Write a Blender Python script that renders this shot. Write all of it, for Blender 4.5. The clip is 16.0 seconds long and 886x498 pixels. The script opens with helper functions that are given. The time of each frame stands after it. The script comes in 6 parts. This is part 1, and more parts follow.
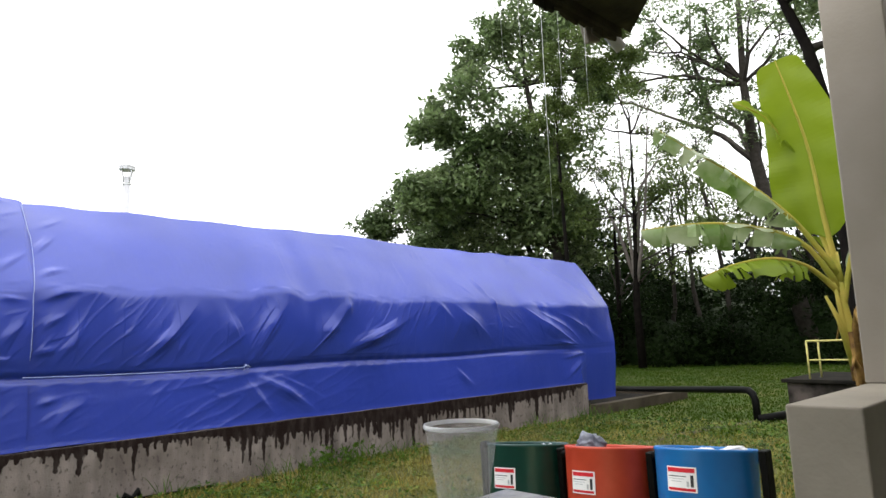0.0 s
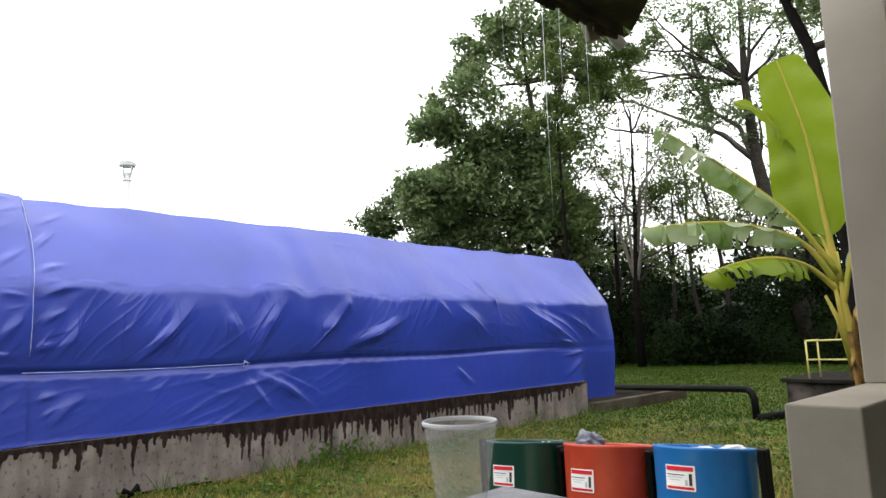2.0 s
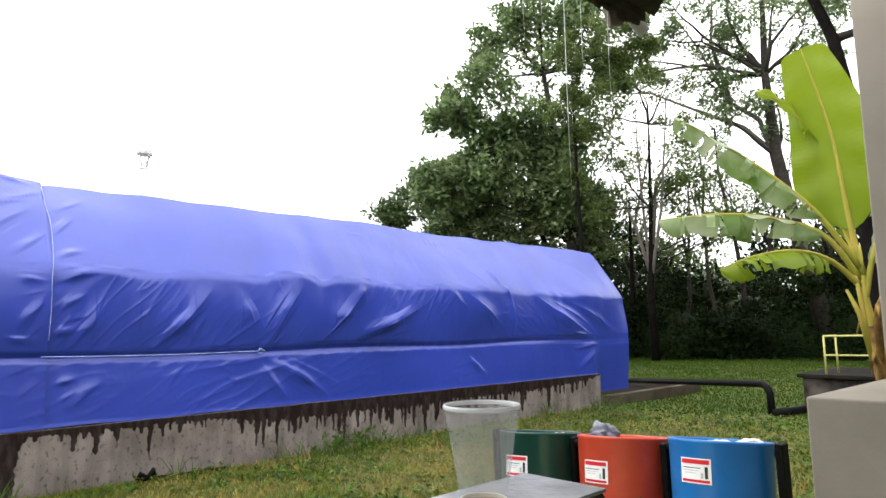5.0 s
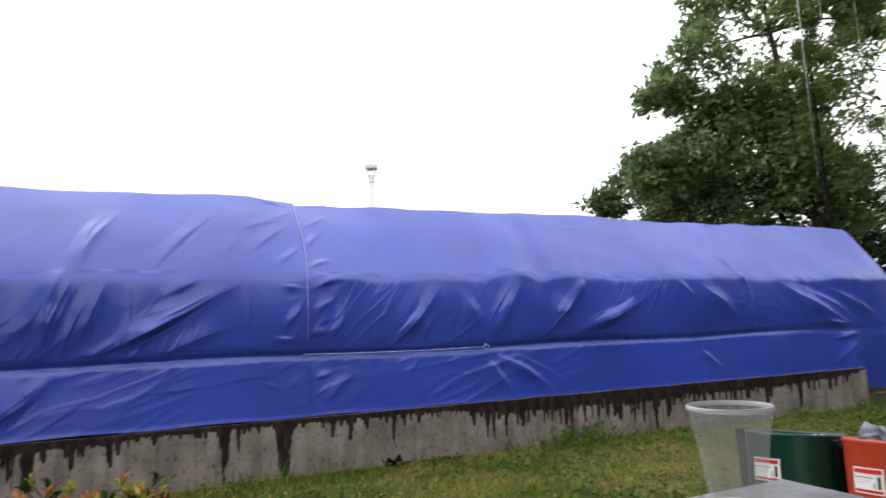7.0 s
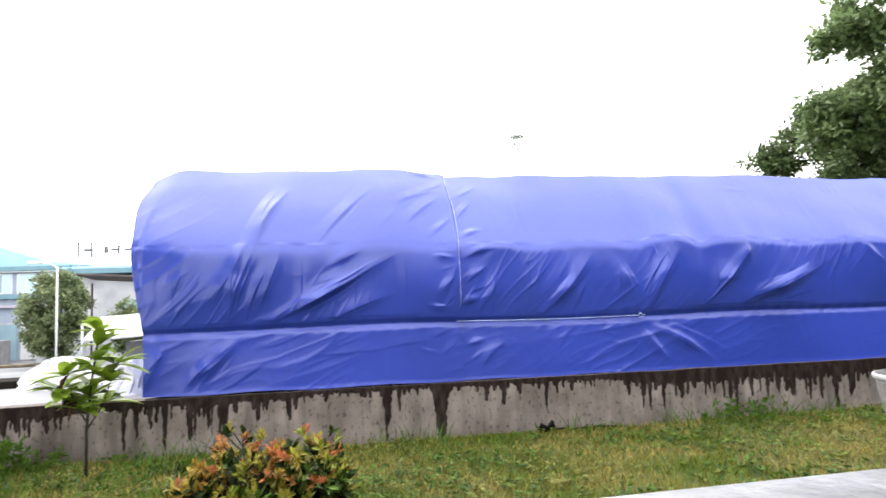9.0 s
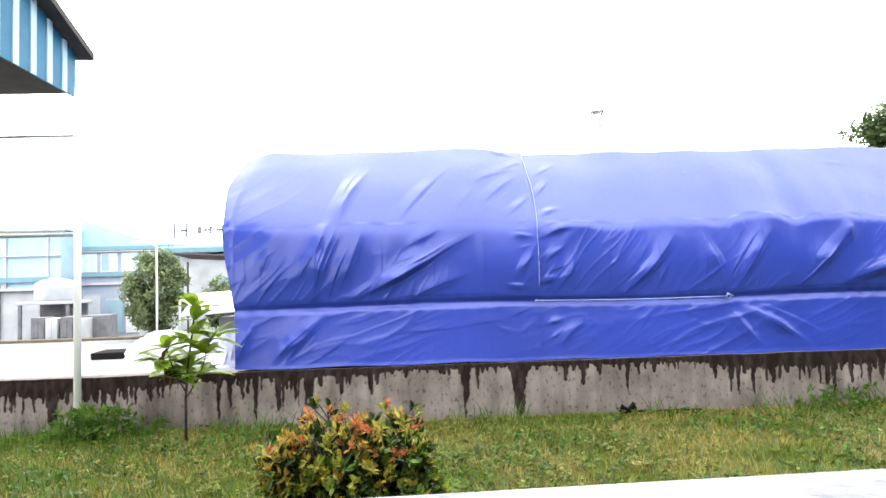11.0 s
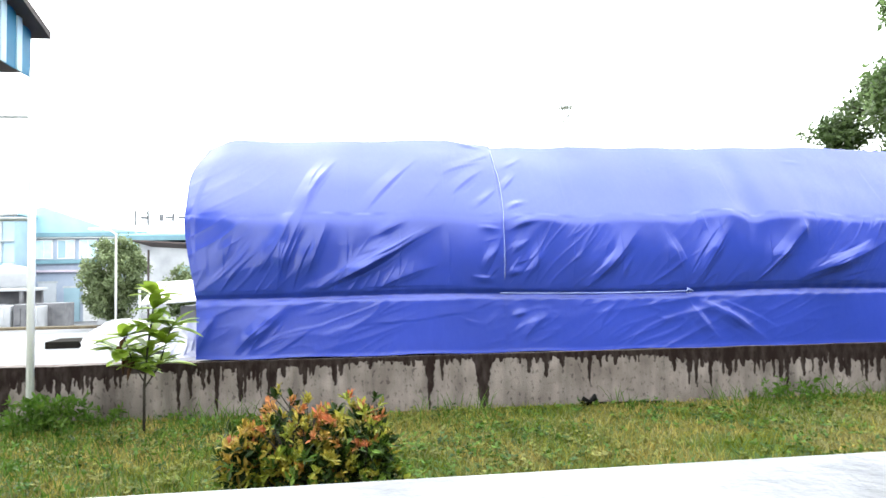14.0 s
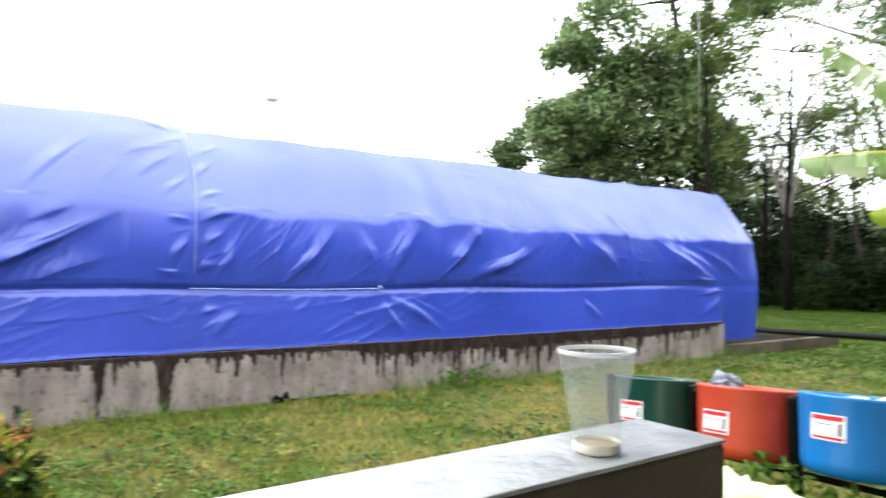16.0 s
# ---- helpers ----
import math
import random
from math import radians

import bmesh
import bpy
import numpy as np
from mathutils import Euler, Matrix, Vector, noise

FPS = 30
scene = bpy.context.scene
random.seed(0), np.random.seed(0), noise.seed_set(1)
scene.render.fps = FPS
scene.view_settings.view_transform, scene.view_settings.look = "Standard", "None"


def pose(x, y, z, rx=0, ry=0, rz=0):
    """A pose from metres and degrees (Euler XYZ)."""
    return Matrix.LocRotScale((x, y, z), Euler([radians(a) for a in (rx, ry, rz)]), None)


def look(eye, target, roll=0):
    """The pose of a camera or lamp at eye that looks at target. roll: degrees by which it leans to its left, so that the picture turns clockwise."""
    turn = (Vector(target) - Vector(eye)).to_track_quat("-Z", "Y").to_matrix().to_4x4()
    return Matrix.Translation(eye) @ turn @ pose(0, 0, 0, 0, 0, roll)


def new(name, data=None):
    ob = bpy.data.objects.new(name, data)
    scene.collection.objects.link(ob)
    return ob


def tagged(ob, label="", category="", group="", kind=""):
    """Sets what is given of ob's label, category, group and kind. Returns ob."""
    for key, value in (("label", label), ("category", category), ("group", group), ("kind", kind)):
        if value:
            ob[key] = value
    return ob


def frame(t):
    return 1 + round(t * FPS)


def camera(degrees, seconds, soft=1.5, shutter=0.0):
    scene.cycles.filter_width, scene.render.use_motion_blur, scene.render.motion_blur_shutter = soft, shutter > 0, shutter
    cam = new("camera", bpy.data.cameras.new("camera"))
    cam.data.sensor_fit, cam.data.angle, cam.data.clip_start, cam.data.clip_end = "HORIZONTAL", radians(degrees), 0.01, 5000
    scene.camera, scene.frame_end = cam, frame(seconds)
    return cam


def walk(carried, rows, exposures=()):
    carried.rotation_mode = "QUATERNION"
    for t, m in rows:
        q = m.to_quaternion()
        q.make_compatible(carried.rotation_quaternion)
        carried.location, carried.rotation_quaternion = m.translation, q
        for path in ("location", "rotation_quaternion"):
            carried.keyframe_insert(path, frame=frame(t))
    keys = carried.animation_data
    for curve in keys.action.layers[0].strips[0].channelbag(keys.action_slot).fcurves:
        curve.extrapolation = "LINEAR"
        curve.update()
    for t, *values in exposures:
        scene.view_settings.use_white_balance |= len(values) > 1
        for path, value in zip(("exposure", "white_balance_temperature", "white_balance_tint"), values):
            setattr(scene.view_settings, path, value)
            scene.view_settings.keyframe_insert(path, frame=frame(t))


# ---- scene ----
cam = camera(69.6, 16.0, 1.5, 0.5)
PATH = [
    (0, (-0.083, 0.053, 1.458), (1.278, 1.492, 1.74), -2.0),
    (0.5, (-0.08, 0.055, 1.458), (1.289, 1.486, 1.733), -2.1),
    (1, (-0.082, 0.053, 1.458), (1.284, 1.488, 1.731), -2.1),
    (1.5, (-0.081, 0.054, 1.457), (1.282, 1.492, 1.73), -1.8),
    (2, (-0.082, 0.053, 1.457), (1.279, 1.493, 1.732), -1.7),
    (2.5, (-0.083, 0.053, 1.457), (1.277, 1.493, 1.731), -1.8),
    (3, (-0.083, 0.052, 1.457), (1.277, 1.492, 1.733), -1.8),
    (3.2, (-0.083, 0.052, 1.457), (1.281, 1.489, 1.732), -1.9),
    (5.3, (-0.078, 0.076, 1.446), (1.24, 1.56, 1.695), -0.7),
    (5.5, (-0.078, 0.076, 1.446), (1.213, 1.581, 1.708), -1.0),
    (6, (-0.093, 0.068, 1.451), (1.036, 1.697, 1.721), -2.0),
    (6.5, (-0.109, 0.061, 1.46), (0.871, 1.781, 1.743), -3.1),
    (7, (-0.105, 0.063, 1.455), (0.666, 1.891, 1.704), -2.3),
    (7.5, (-0.117, 0.049, 1.457), (0.519, 1.929, 1.704), -3.7),
    (8, (-0.125, 0.043, 1.454), (0.329, 1.978, 1.669), -3.1),
    (8.5, (-0.123, 0.046, 1.45), (0.279, 1.996, 1.64), -2.5),
    (9, (-0.135, 0.03, 1.449), (0.194, 1.996, 1.618), -2.1),
    (9.5, (-0.139, 0.028, 1.45), (0.072, 2.011, 1.605), -2.6),
    (10, (-0.142, 0.022, 1.45), (-0.035, 2.015, 1.577), -2.1),
    (10.2, (-0.142, 0.022, 1.45), (-0.043, 2.016, 1.574), -2.0),
    (12.3, (-0.137, 0.023, 1.446), (-0.063, 2.019, 1.54), -1.6),
    (12.5, (-0.137, 0.023, 1.446), (-0.011, 2.017, 1.548), -1.8),
    (13, (-0.129, 0.027, 1.45), (0.048, 2.017, 1.541), -1.4),
    (13.5, (-0.134, 0.028, 1.447), (0.04, 2.018, 1.541), -1.1),
    (14, (-0.131, 0.026, 1.442), (0.057, 2.016, 1.527), -1.0),
    (14.5, (-0.122, 0.026, 1.449), (0.198, 2.0, 1.515), -1.6),
    (15, (-0.11, 0.053, 1.445), (0.406, 1.984, 1.508), -1.6),
    (15.5, (-0.094, 0.064, 1.447), (0.664, 1.913, 1.514), -1.5),
    (16, (-0.083, 0.071, 1.449), (0.971, 1.77, 1.516), 0.4),
]
walk(cam, [(t, look(eye, target, roll)) for t, eye, target, roll in PATH],
     [(0.0, 0.36, 6500, 10), (1.5, 0.4, 6500, 10), (3.2, 0.47, 6500, 10), (5.2, 0.75, 6500, 10), (5.6, 0.75, 6500, 10), (6.0, 0.28, 6500, 10), (6.5, -0.05, 6500, 10), (7.0, 0.25, 6500, 10), (7.5, 0.4, 6500, 10), (8.0, 0.58, 6500, 10), (9.0, 1.08, 6500, 10), (9.5, 1.27, 6500, 10), (10.0, 1.36, 6500, 10), (12.5, 1.4, 6280, 6), (14.5, 1.4, 6280, 6), (15.5, 1.45, 6280, 6), (16.0, 1.46, 6280, 6)])

# ---- light ----
world = bpy.data.worlds.new("world")
scene.world = world
world.use_nodes = True
wn, wl = world.node_tree.nodes, world.node_tree.links
wn.clear()
sky = wn.new("ShaderNodeTexSky")
sky.sky_type, sky.sun_disc = 'NISHITA', False
sky.sun_elevation, sky.sun_rotation = radians(58), radians(-20)
sky.air_density, sky.dust_density, sky.ozone_density = 1.0, 2.0, 1.0
# heavy rain cloud: the sky's colour is almost grey
grey = wn.new("ShaderNodeHueSaturation")
grey.inputs["Saturation"].default_value = 0.12
back = wn.new("ShaderNodeBackground")
back.inputs["Strength"].default_value = 1.58
wout = wn.new("ShaderNodeOutputWorld")
wl.new(sky.outputs[0], grey.inputs["Color"])
even = wn.new("ShaderNodeGamma")      # cloud spreads the light evenly over the sky
even.inputs["Gamma"].default_value = 0.25
wl.new(grey.outputs[0], even.inputs["Color"])
# the rain cloud is about half as bright again overhead as at the horizon
coord, sepz = wn.new("ShaderNodeTexCoord"), wn.new("ShaderNodeSeparateXYZ")
grad, mul = wn.new("ShaderNodeMapRange"), wn.new("ShaderNodeMix")
grad.inputs["To Min"].default_value, grad.inputs["To Max"].default_value = 0.68, 1.0
mul.data_type, mul.blend_type = 'RGBA', 'MULTIPLY'
mul.inputs["Factor"].default_value = 1.0
wl.new(coord.outputs["Generated"], sepz.inputs[0])
wl.new(sepz.outputs["Z"], grad.inputs["Value"])
wl.new(even.outputs[0], mul.inputs["A"])
wl.new(grad.outputs[0], mul.inputs["B"])
wl.new(mul.outputs["Result"], back.inputs["Color"])
wl.new(back.outputs[0], wout.inputs["Surface"])

sun_data = bpy.data.lights.new("sun", 'SUN')
sun_data.energy, sun_data.angle, sun_data.color = 0.6, radians(60), (1.0, 0.98, 0.95)
sun = new("sun", sun_data)
sun.matrix_world = look((-10, 28, 50), (0, 0, 0))

# ---- materials ----
def mat(name, color, rough=0.6, color2=None, scale=6.0, bump=0.0, bscale=40.0, metal=0.0, mix_lo=0.35, mix_hi=0.65,
        spec=0.18, rand=0.0, coat=0.0, detail=6.0, trans=0.0):
    """A surface of two colours mixed by a fractal grain, with fine relief."""
    m = bpy.data.materials.new(name)
    m.use_nodes = True
    n, l = m.node_tree.nodes, m.node_tree.links
    b = n["Principled BSDF"]
    b.inputs["Roughness"].default_value = rough
    b.inputs["Metallic"].default_value = metal
    b.inputs["Specular IOR Level"].default_value = spec
    b.inputs["Coat Weight"].default_value = coat
    c2 = color2 or tuple(c * 0.75 for c in color)
    co = n.new("ShaderNodeTexCoord")
    nz = n.new("ShaderNodeTexNoise")
    nz.inputs["Scale"].default_value, nz.inputs["Detail"].default_value = scale, detail
    l.new(co.outputs["Object"], nz.inputs["Vector"])
    ramp = n.new("ShaderNodeMapRange")
    ramp.inputs["From Min"].default_value, ramp.inputs["From Max"].default_value = mix_lo, mix_hi
    l.new(nz.outputs["Fac"], ramp.inputs["Value"])
    mx = n.new("ShaderNodeMix")
    mx.data_type = 'RGBA'
    mx.inputs["A"].default_value, mx.inputs["B"].default_value = (*color, 1), (*c2, 1)
    l.new(ramp.outputs[0], mx.inputs["Factor"])
    out = mx.outputs["Result"]
    if rand:
        geo, hs = n.new("ShaderNodeNewGeometry"), n.new("ShaderNodeHueSaturation")
        rr = n.new("ShaderNodeMapRange")
        rr.inputs["To Min"].default_value, rr.inputs["To Max"].default_value = 1 - rand, 1 + rand
        l.new(geo.outputs["Random Per Island"], rr.inputs["Value"])
        l.new(rr.outputs[0], hs.inputs["Value"])
        l.new(out, hs.inputs["Color"])
        out = hs.outputs[0]
    l.new(out, b.inputs["Base Color"])
    if bump:
        nb, bp = n.new("ShaderNodeTexNoise"), n.new("ShaderNodeBump")
        nb.inputs["Scale"].default_value, nb.inputs["Detail"].default_value = bscale, 8
        l.new(co.outputs["Object"], nb.inputs["Vector"])
        bp.inputs["Strength"].default_value, bp.inputs["Distance"].default_value = bump, 0.01
        l.new(nb.outputs["Fac"], bp.inputs["Height"])
        l.new(bp.outputs[0], b.inputs["Normal"])
    if trans:
        tr, ms, mo = n.new("ShaderNodeBsdfTranslucent"), n.new("ShaderNodeMixShader"), n["Material Output"]
        l.new(out, tr.inputs["Color"])
        ms.inputs[0].default_value = trans
        l.new(b.outputs[0], ms.inputs[1])
        l.new(tr.outputs[0], ms.inputs[2])
        l.new(ms.outputs[0], mo.inputs["Surface"])
    return m


def stained_wall(name):
    """Weathered grey render; the "algae" attribute (metres inside the stain) carries the black drips, frayed by fine noise."""
    m = mat(name, (0.31, 0.266, 0.243), 0.8, (0.185, 0.155, 0.14), 2.6, 0.6, 60, spec=0.03, detail=11.0)
    n, l = m.node_tree.nodes, m.node_tree.links
    b = n["Principled BSDF"]
    base = b.inputs["Base Color"].links[0].from_socket
    co, at = n.new("ShaderNodeTexCoord"), n.new("ShaderNodeAttribute")
    at.attribute_name = "algae"
    def grain(sx, sz, detail, lo, hi, to_lo=0.0, to_hi=1.0):
        mp, nz, r = n.new("ShaderNodeMapping"), n.new("ShaderNodeTexNoise"), n.new("ShaderNodeMapRange")
        mp.inputs["Scale"].default_value = (sx, 0.0, sz)
        nz.inputs["Scale"].default_value, nz.inputs["Detail"].default_value = 1.0, detail
        for k, v in (("From Min", lo), ("From Max", hi), ("To Min", to_lo), ("To Max", to_hi)):
            r.inputs[k].default_value = v
        l.new(co.outputs["Object"], mp.inputs["Vector"])
        l.new(mp.outputs[0], nz.inputs["Vector"])
        l.new(nz.outputs["Fac"], r.inputs["Value"])
        return r.outputs[0]
    add, edge, pat = n.new("ShaderNodeMath"), n.new("ShaderNodeMapRange"), n.new("ShaderNodeMath")
    l.new(at.outputs["Fac"], add.inputs[0])
    l.new(grain(45.0, 14.0, 5.0, 0.3, 0.7, -0.009, 0.009), add.inputs[1])
    edge.inputs["From Min"].default_value, edge.inputs["From Max"].default_value = -0.002, 0.007
    l.new(add.outputs[0], edge.inputs["Value"])
    pat.operation = 'MULTIPLY'
    l.new(edge.outputs[0], pat.inputs[0])
    l.new(grain(14.0, 5.0, 4.0, 0.3, 0.6, 0.86, 0.985), pat.inputs[1])
    # old grey runs and damp patches below the black
    runs = n.new("ShaderNodeMix")
    runs.data_type, runs.blend_type = 'RGBA', 'MULTIPLY'
    runs.inputs["Factor"].default_value = 0.8
    l.new(base, runs.inputs["A"])
    l.new(grain(6.5, 0.9, 6.0, 0.32, 0.58, 0.5, 1.0), runs.inputs["B"])
    # small dark pits and specks
    specks = n.new("ShaderNodeMix")
    specks.data_type, specks.blend_type = 'RGBA', 'MULTIPLY'
    specks.inputs["Factor"].default_value = 0.8
    l.new(runs.outputs["Result"], specks.inputs["A"])
    l.new(grain(26.0, 17.0, 3.0, 0.33, 0.43, 0.4, 1.0), specks.inputs["B"])
    mx = n.new("ShaderNodeMix")
    mx.data_type = 'RGBA'
    mx.inputs["B"].default_value = (0.017, 0.0105, 0.0095, 1)
    l.new(pat.outputs[0], mx.inputs["Factor"])
    l.new(specks.outputs["Result"], mx.inputs["A"])
    l.new(mx.outputs["Result"], b.inputs["Base Color"])
    return m


M_TARP = mat("tarp_blue", (0.021, 0.045, 0.325), 0.32, (0.029, 0.057, 0.405), 0.9, 0.05, 260, spec=0.68)
def crinkle(m, strength, scale):
    """Adds slanting fine crinkles to a plastic sheet."""
    n, l = m.node_tree.nodes, m.node_tree.links
    old = n["Principled BSDF"].inputs["Normal"].links[0].from_node
    co, mp, nz, bp = n.new("ShaderNodeTexCoord"), n.new("ShaderNodeMapping"), n.new("ShaderNodeTexNoise"), n.new("ShaderNodeBump")
    mp.inputs["Rotation"].default_value = (0, radians(38), 0)
    mp.inputs["Scale"].default_value = (4.0, 2.0, 1.6)
    nz.inputs["Scale"].default_value, nz.inputs["Detail"].default_value, nz.inputs["Roughness"].default_value = scale, 5.0, 0.6
    bp.inputs["Strength"].default_value, bp.inputs["Distance"].default_value = strength, 0.05
    l.new(co.outputs["Object"], mp.inputs["Vector"])
    l.new(mp.outputs[0], nz.inputs["Vector"])
    l.new(nz.outputs["Fac"], bp.inputs["Height"])
    l.new(old.outputs[0], bp.inputs["Normal"])
    l.new(bp.outputs[0], n["Principled BSDF"].inputs["Normal"])

crinkle(M_TARP, 0.09, 1.3)
M_WALL = stained_wall("stained_render")
M_ROPE = mat("rope", (0.42, 0.48, 0.74), 0.7, (0.3, 0.37, 0.64), 50)
M_SOIL = mat("turf", (0.034, 0.06, 0.006), 0.9, (0.08, 0.082, 0.017), 1.1, 0.6, 30, mix_lo=0.4, mix_hi=0.68)
M_GRASS = mat("grass_blades", (0.14, 0.158, 0.018), 0.5, (0.30, 0.235, 0.06), 1.1, rand=0.55, trans=0.3, mix_lo=0.43, mix_hi=0.57)
M_GRASS2 = mat("green_grass_blades", (0.028, 0.064, 0.002), 0.6, (0.047, 0.08, 0.005), 0.3, rand=0.16, trans=0.25)
M_CAP = mat("wet_skylit_concrete", (0.56, 0.56, 0.57), 0.26, (0.30, 0.30, 0.30), 7, 0.3, 50, spec=0.35, detail=10.0)
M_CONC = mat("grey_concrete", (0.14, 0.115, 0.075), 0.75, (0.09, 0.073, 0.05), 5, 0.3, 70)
M_PLASTER = mat("grey_plaster", (0.34, 0.30, 0.255), 0.6, (0.29, 0.255, 0.21), 2.5, 0.07, 60, spec=0.25)
M_CEMENT = mat("grey_cement", (0.33, 0.292, 0.238), 0.62, (0.25, 0.222, 0.182), 3, 0.15, 60, detail=10.0)
M_LEAF = mat("tree_leaves", (0.115, 0.175, 0.062), 0.4, (0.18, 0.24, 0.105), 0.5, rand=0.55, trans=0.38, spec=0.42)
# two leaf colours darkened a little for shade low in the wood
M_LEAF3 = mat("shaded_broad_leaves", (0.085, 0.13, 0.047), 0.42, (0.125, 0.175, 0.07), 0.5, rand=0.6, trans=0.38, spec=0.4)
M_LEAF4 = mat("deep_shade_leaves", (0.1, 0.14, 0.055), 0.5, (0.15, 0.19, 0.08), 0.5, rand=0.6, trans=0.38, spec=0.25)
M_LEAF2 = mat("fine_tree_leaves", (0.095, 0.14, 0.036), 0.42, (0.135, 0.18, 0.058), 0.6, rand=0.5, trans=0.35)
# yard leaves coloured paler, with rain haze put into the green
M_YARDLEAF = mat("yard_tree_leaves", (0.14, 0.18, 0.085), 0.5, (0.19, 0.23, 0.11), 1.5, rand=0.35, trans=0.25)
# leaf green taken near black: the wood's shade is put into the colour
M_DARKLEAF = mat("shade_dark_leaves", (0.0055, 0.0125, 0.0025), 0.7, (0.011, 0.021, 0.005), 0.4, rand=0.5, trans=0.2, spec=0.05)
# bark lightened to stand for haze on the far stems
M_BARKPALE = mat("haze_pale_bark", (0.12, 0.10, 0.09), 0.85, (0.17, 0.15, 0.135), 6, 0.6, 30)
# bark taken near black: shade on the trunks is put into the colour
M_BARKDARK = mat("shade_black_bark", (0.005, 0.0042, 0.0038), 0.9, (0.01, 0.0085, 0.0072), 6, 0.6, 30, spec=0.05)
M_BARK = mat("bark", (0.026, 0.022, 0.018), 0.85, (0.048, 0.041, 0.035), 6, 0.6, 30)
M_GREEN = mat("green_plastic", (0.004, 0.035, 0.028), 0.3, (0.005, 0.045, 0.034), 8, 0.05, spec=0.4)
M_ORANGE = mat("orange_plastic", (0.48, 0.056, 0.026), 0.38, (0.41, 0.043, 0.019), 8, 0.05, spec=0.4)
M_BLUE = mat("blue_plastic", (0.009, 0.15, 0.43), 0.32, (0.009, 0.128, 0.38), 8, 0.05, spec=0.4)
M_BLACK = mat("black_steel", (0.004, 0.004, 0.004), 0.5, (0.007, 0.007, 0.006), 20, 0.2, spec=0.06)
M_WHITE = mat("white_paint", (0.78, 0.78, 0.78), 0.5, (0.7, 0.7, 0.7), 5, 0.1)
M_DULLWHITE = mat("weathered_white_wall", (0.46, 0.47, 0.49), 0.7, (0.33, 0.34, 0.36), 0.9, 0.2, 10, detail=9.0)
M_POST = mat("glossy_white_paint", (0.9, 0.9, 0.9), 0.35, (0.84, 0.84, 0.84), 5, 0.1, spec=0.4)
M_RED = mat("red_print", (0.55, 0.02, 0.03), 0.5, (0.5, 0.02, 0.03), 8)
M_INK = mat("black_print", (0.03, 0.03, 0.035), 0.6, (0.05, 0.05, 0.05), 8)
M_YARD = mat("wet_yard_concrete", (0.18, 0.18, 0.19), 0.42, (0.08, 0.08, 0.085), 0.5, 0.2, 12, spec=0.22, detail=9.0)


# ---- builders ----
def link_mesh(name, verts, faces, material, parent=None, label="", smooth=False):
    me = bpy.data.meshes.new(name)
    me.from_pydata([tuple(v) for v in verts], [], [tuple(f) for f in faces])
    me.materials.append(material)
    if smooth:
        me.polygons.foreach_set("use_smooth", [True] * len(me.polygons))
    me.update()
    ob = new(name, me)
    if parent:
        ob.parent = parent
    if label:
        ob["label"] = label
    return ob


def part(name, bm, material, parent=None, label="", smooth=False):
    me = bpy.data.meshes.new(name)
    bmesh.ops.recalc_face_normals(bm, faces=bm.faces)
    bm.to_mesh(me)
    bm.free()
    me.materials.append(material)
    if smooth:
        me.polygons.foreach_set("use_smooth", [True] * len(me.polygons))
    ob = new(name, me)
    if parent:
        ob.parent = parent
    if label:
        ob["label"] = label
    return ob


def thing(name, m, label, category, group="", kind=""):
    ob = new(name)
    ob.matrix_world = m
    return tagged(ob, label, category, group, kind)


def box(lo, hi, bevel=0.0, segs=2, m=None):
    bm = bmesh.new()
    bmesh.ops.create_cube(bm, size=1.0)
    for v in bm.verts:
        v.co = Vector([lo[i] + (v.co[i] + 0.5) * (hi[i] - lo[i]) for i in range(3)])
    if bevel:
        bmesh.ops.bevel(bm, geom=list(bm.edges), offset=bevel, segments=segs, affect='EDGES', profile=0.5)
    if m:
        bmesh.ops.transform(bm, matrix=m, verts=bm.verts)
    return bm


def lathe(profile, n=32, close=False):
    """Turns (radius, z) pairs round z."""
    bm = bmesh.new()
    rings = [[bm.verts.new((r * math.cos(2 * math.pi * i / n), r * math.sin(2 * math.pi * i / n), z)) for i in range(n)] for r, z in profile]
    for a, b in zip(rings, rings[1:]):
        for i in range(n):
            bm.faces.new((a[i], a[(i + 1) % n], b[(i + 1) % n], b[i]))
    if close:
        bm.faces.new(rings[0][::-1])
        bm.faces.new(rings[-1])
    return bm


def tube_arrays(points, radii, n=8):
    """Vertices and faces of a tube along points, with a radius at each."""
    pts = [Vector(p) for p in points]
    vs, fs = [], []
    side = None
    for i, p in enumerate(pts):
        d = (pts[min(i + 1, len(pts) - 1)] - pts[max(i - 1, 0)]).normalized()
        if side is None:
            side = d.orthogonal().normalized()
        side = (side - d * side.dot(d)).normalized()
        other = d.cross(side)
        for k in range(n):
            a = 2 * math.pi * k / n
            vs.append(p + (side * math.cos(a) + other * math.sin(a)) * radii[i])
    for i in range(len(pts) - 1):
        for k in range(n):
            a, b = i * n + k, i * n + (k + 1) % n
            fs.append((a, b, b + n, a + n))
    fs.append(tuple(range(n))[::-1])
    fs.append(tuple((len(pts) - 1) * n + k for k in range(n)))
    return vs, fs


def tubes(name, runs, material, parent=None, label="", n=8):
    vs, fs = [], []
    for points, radii in runs:
        if not isinstance(radii, (list, tuple)):
            radii = [radii] * len(points)
        v, f = tube_arrays(points, radii, n)
        fs += [tuple(i + len(vs) for i in q) for q in f]
        vs += v
    return link_mesh(name, vs, fs, material, parent, label, True)


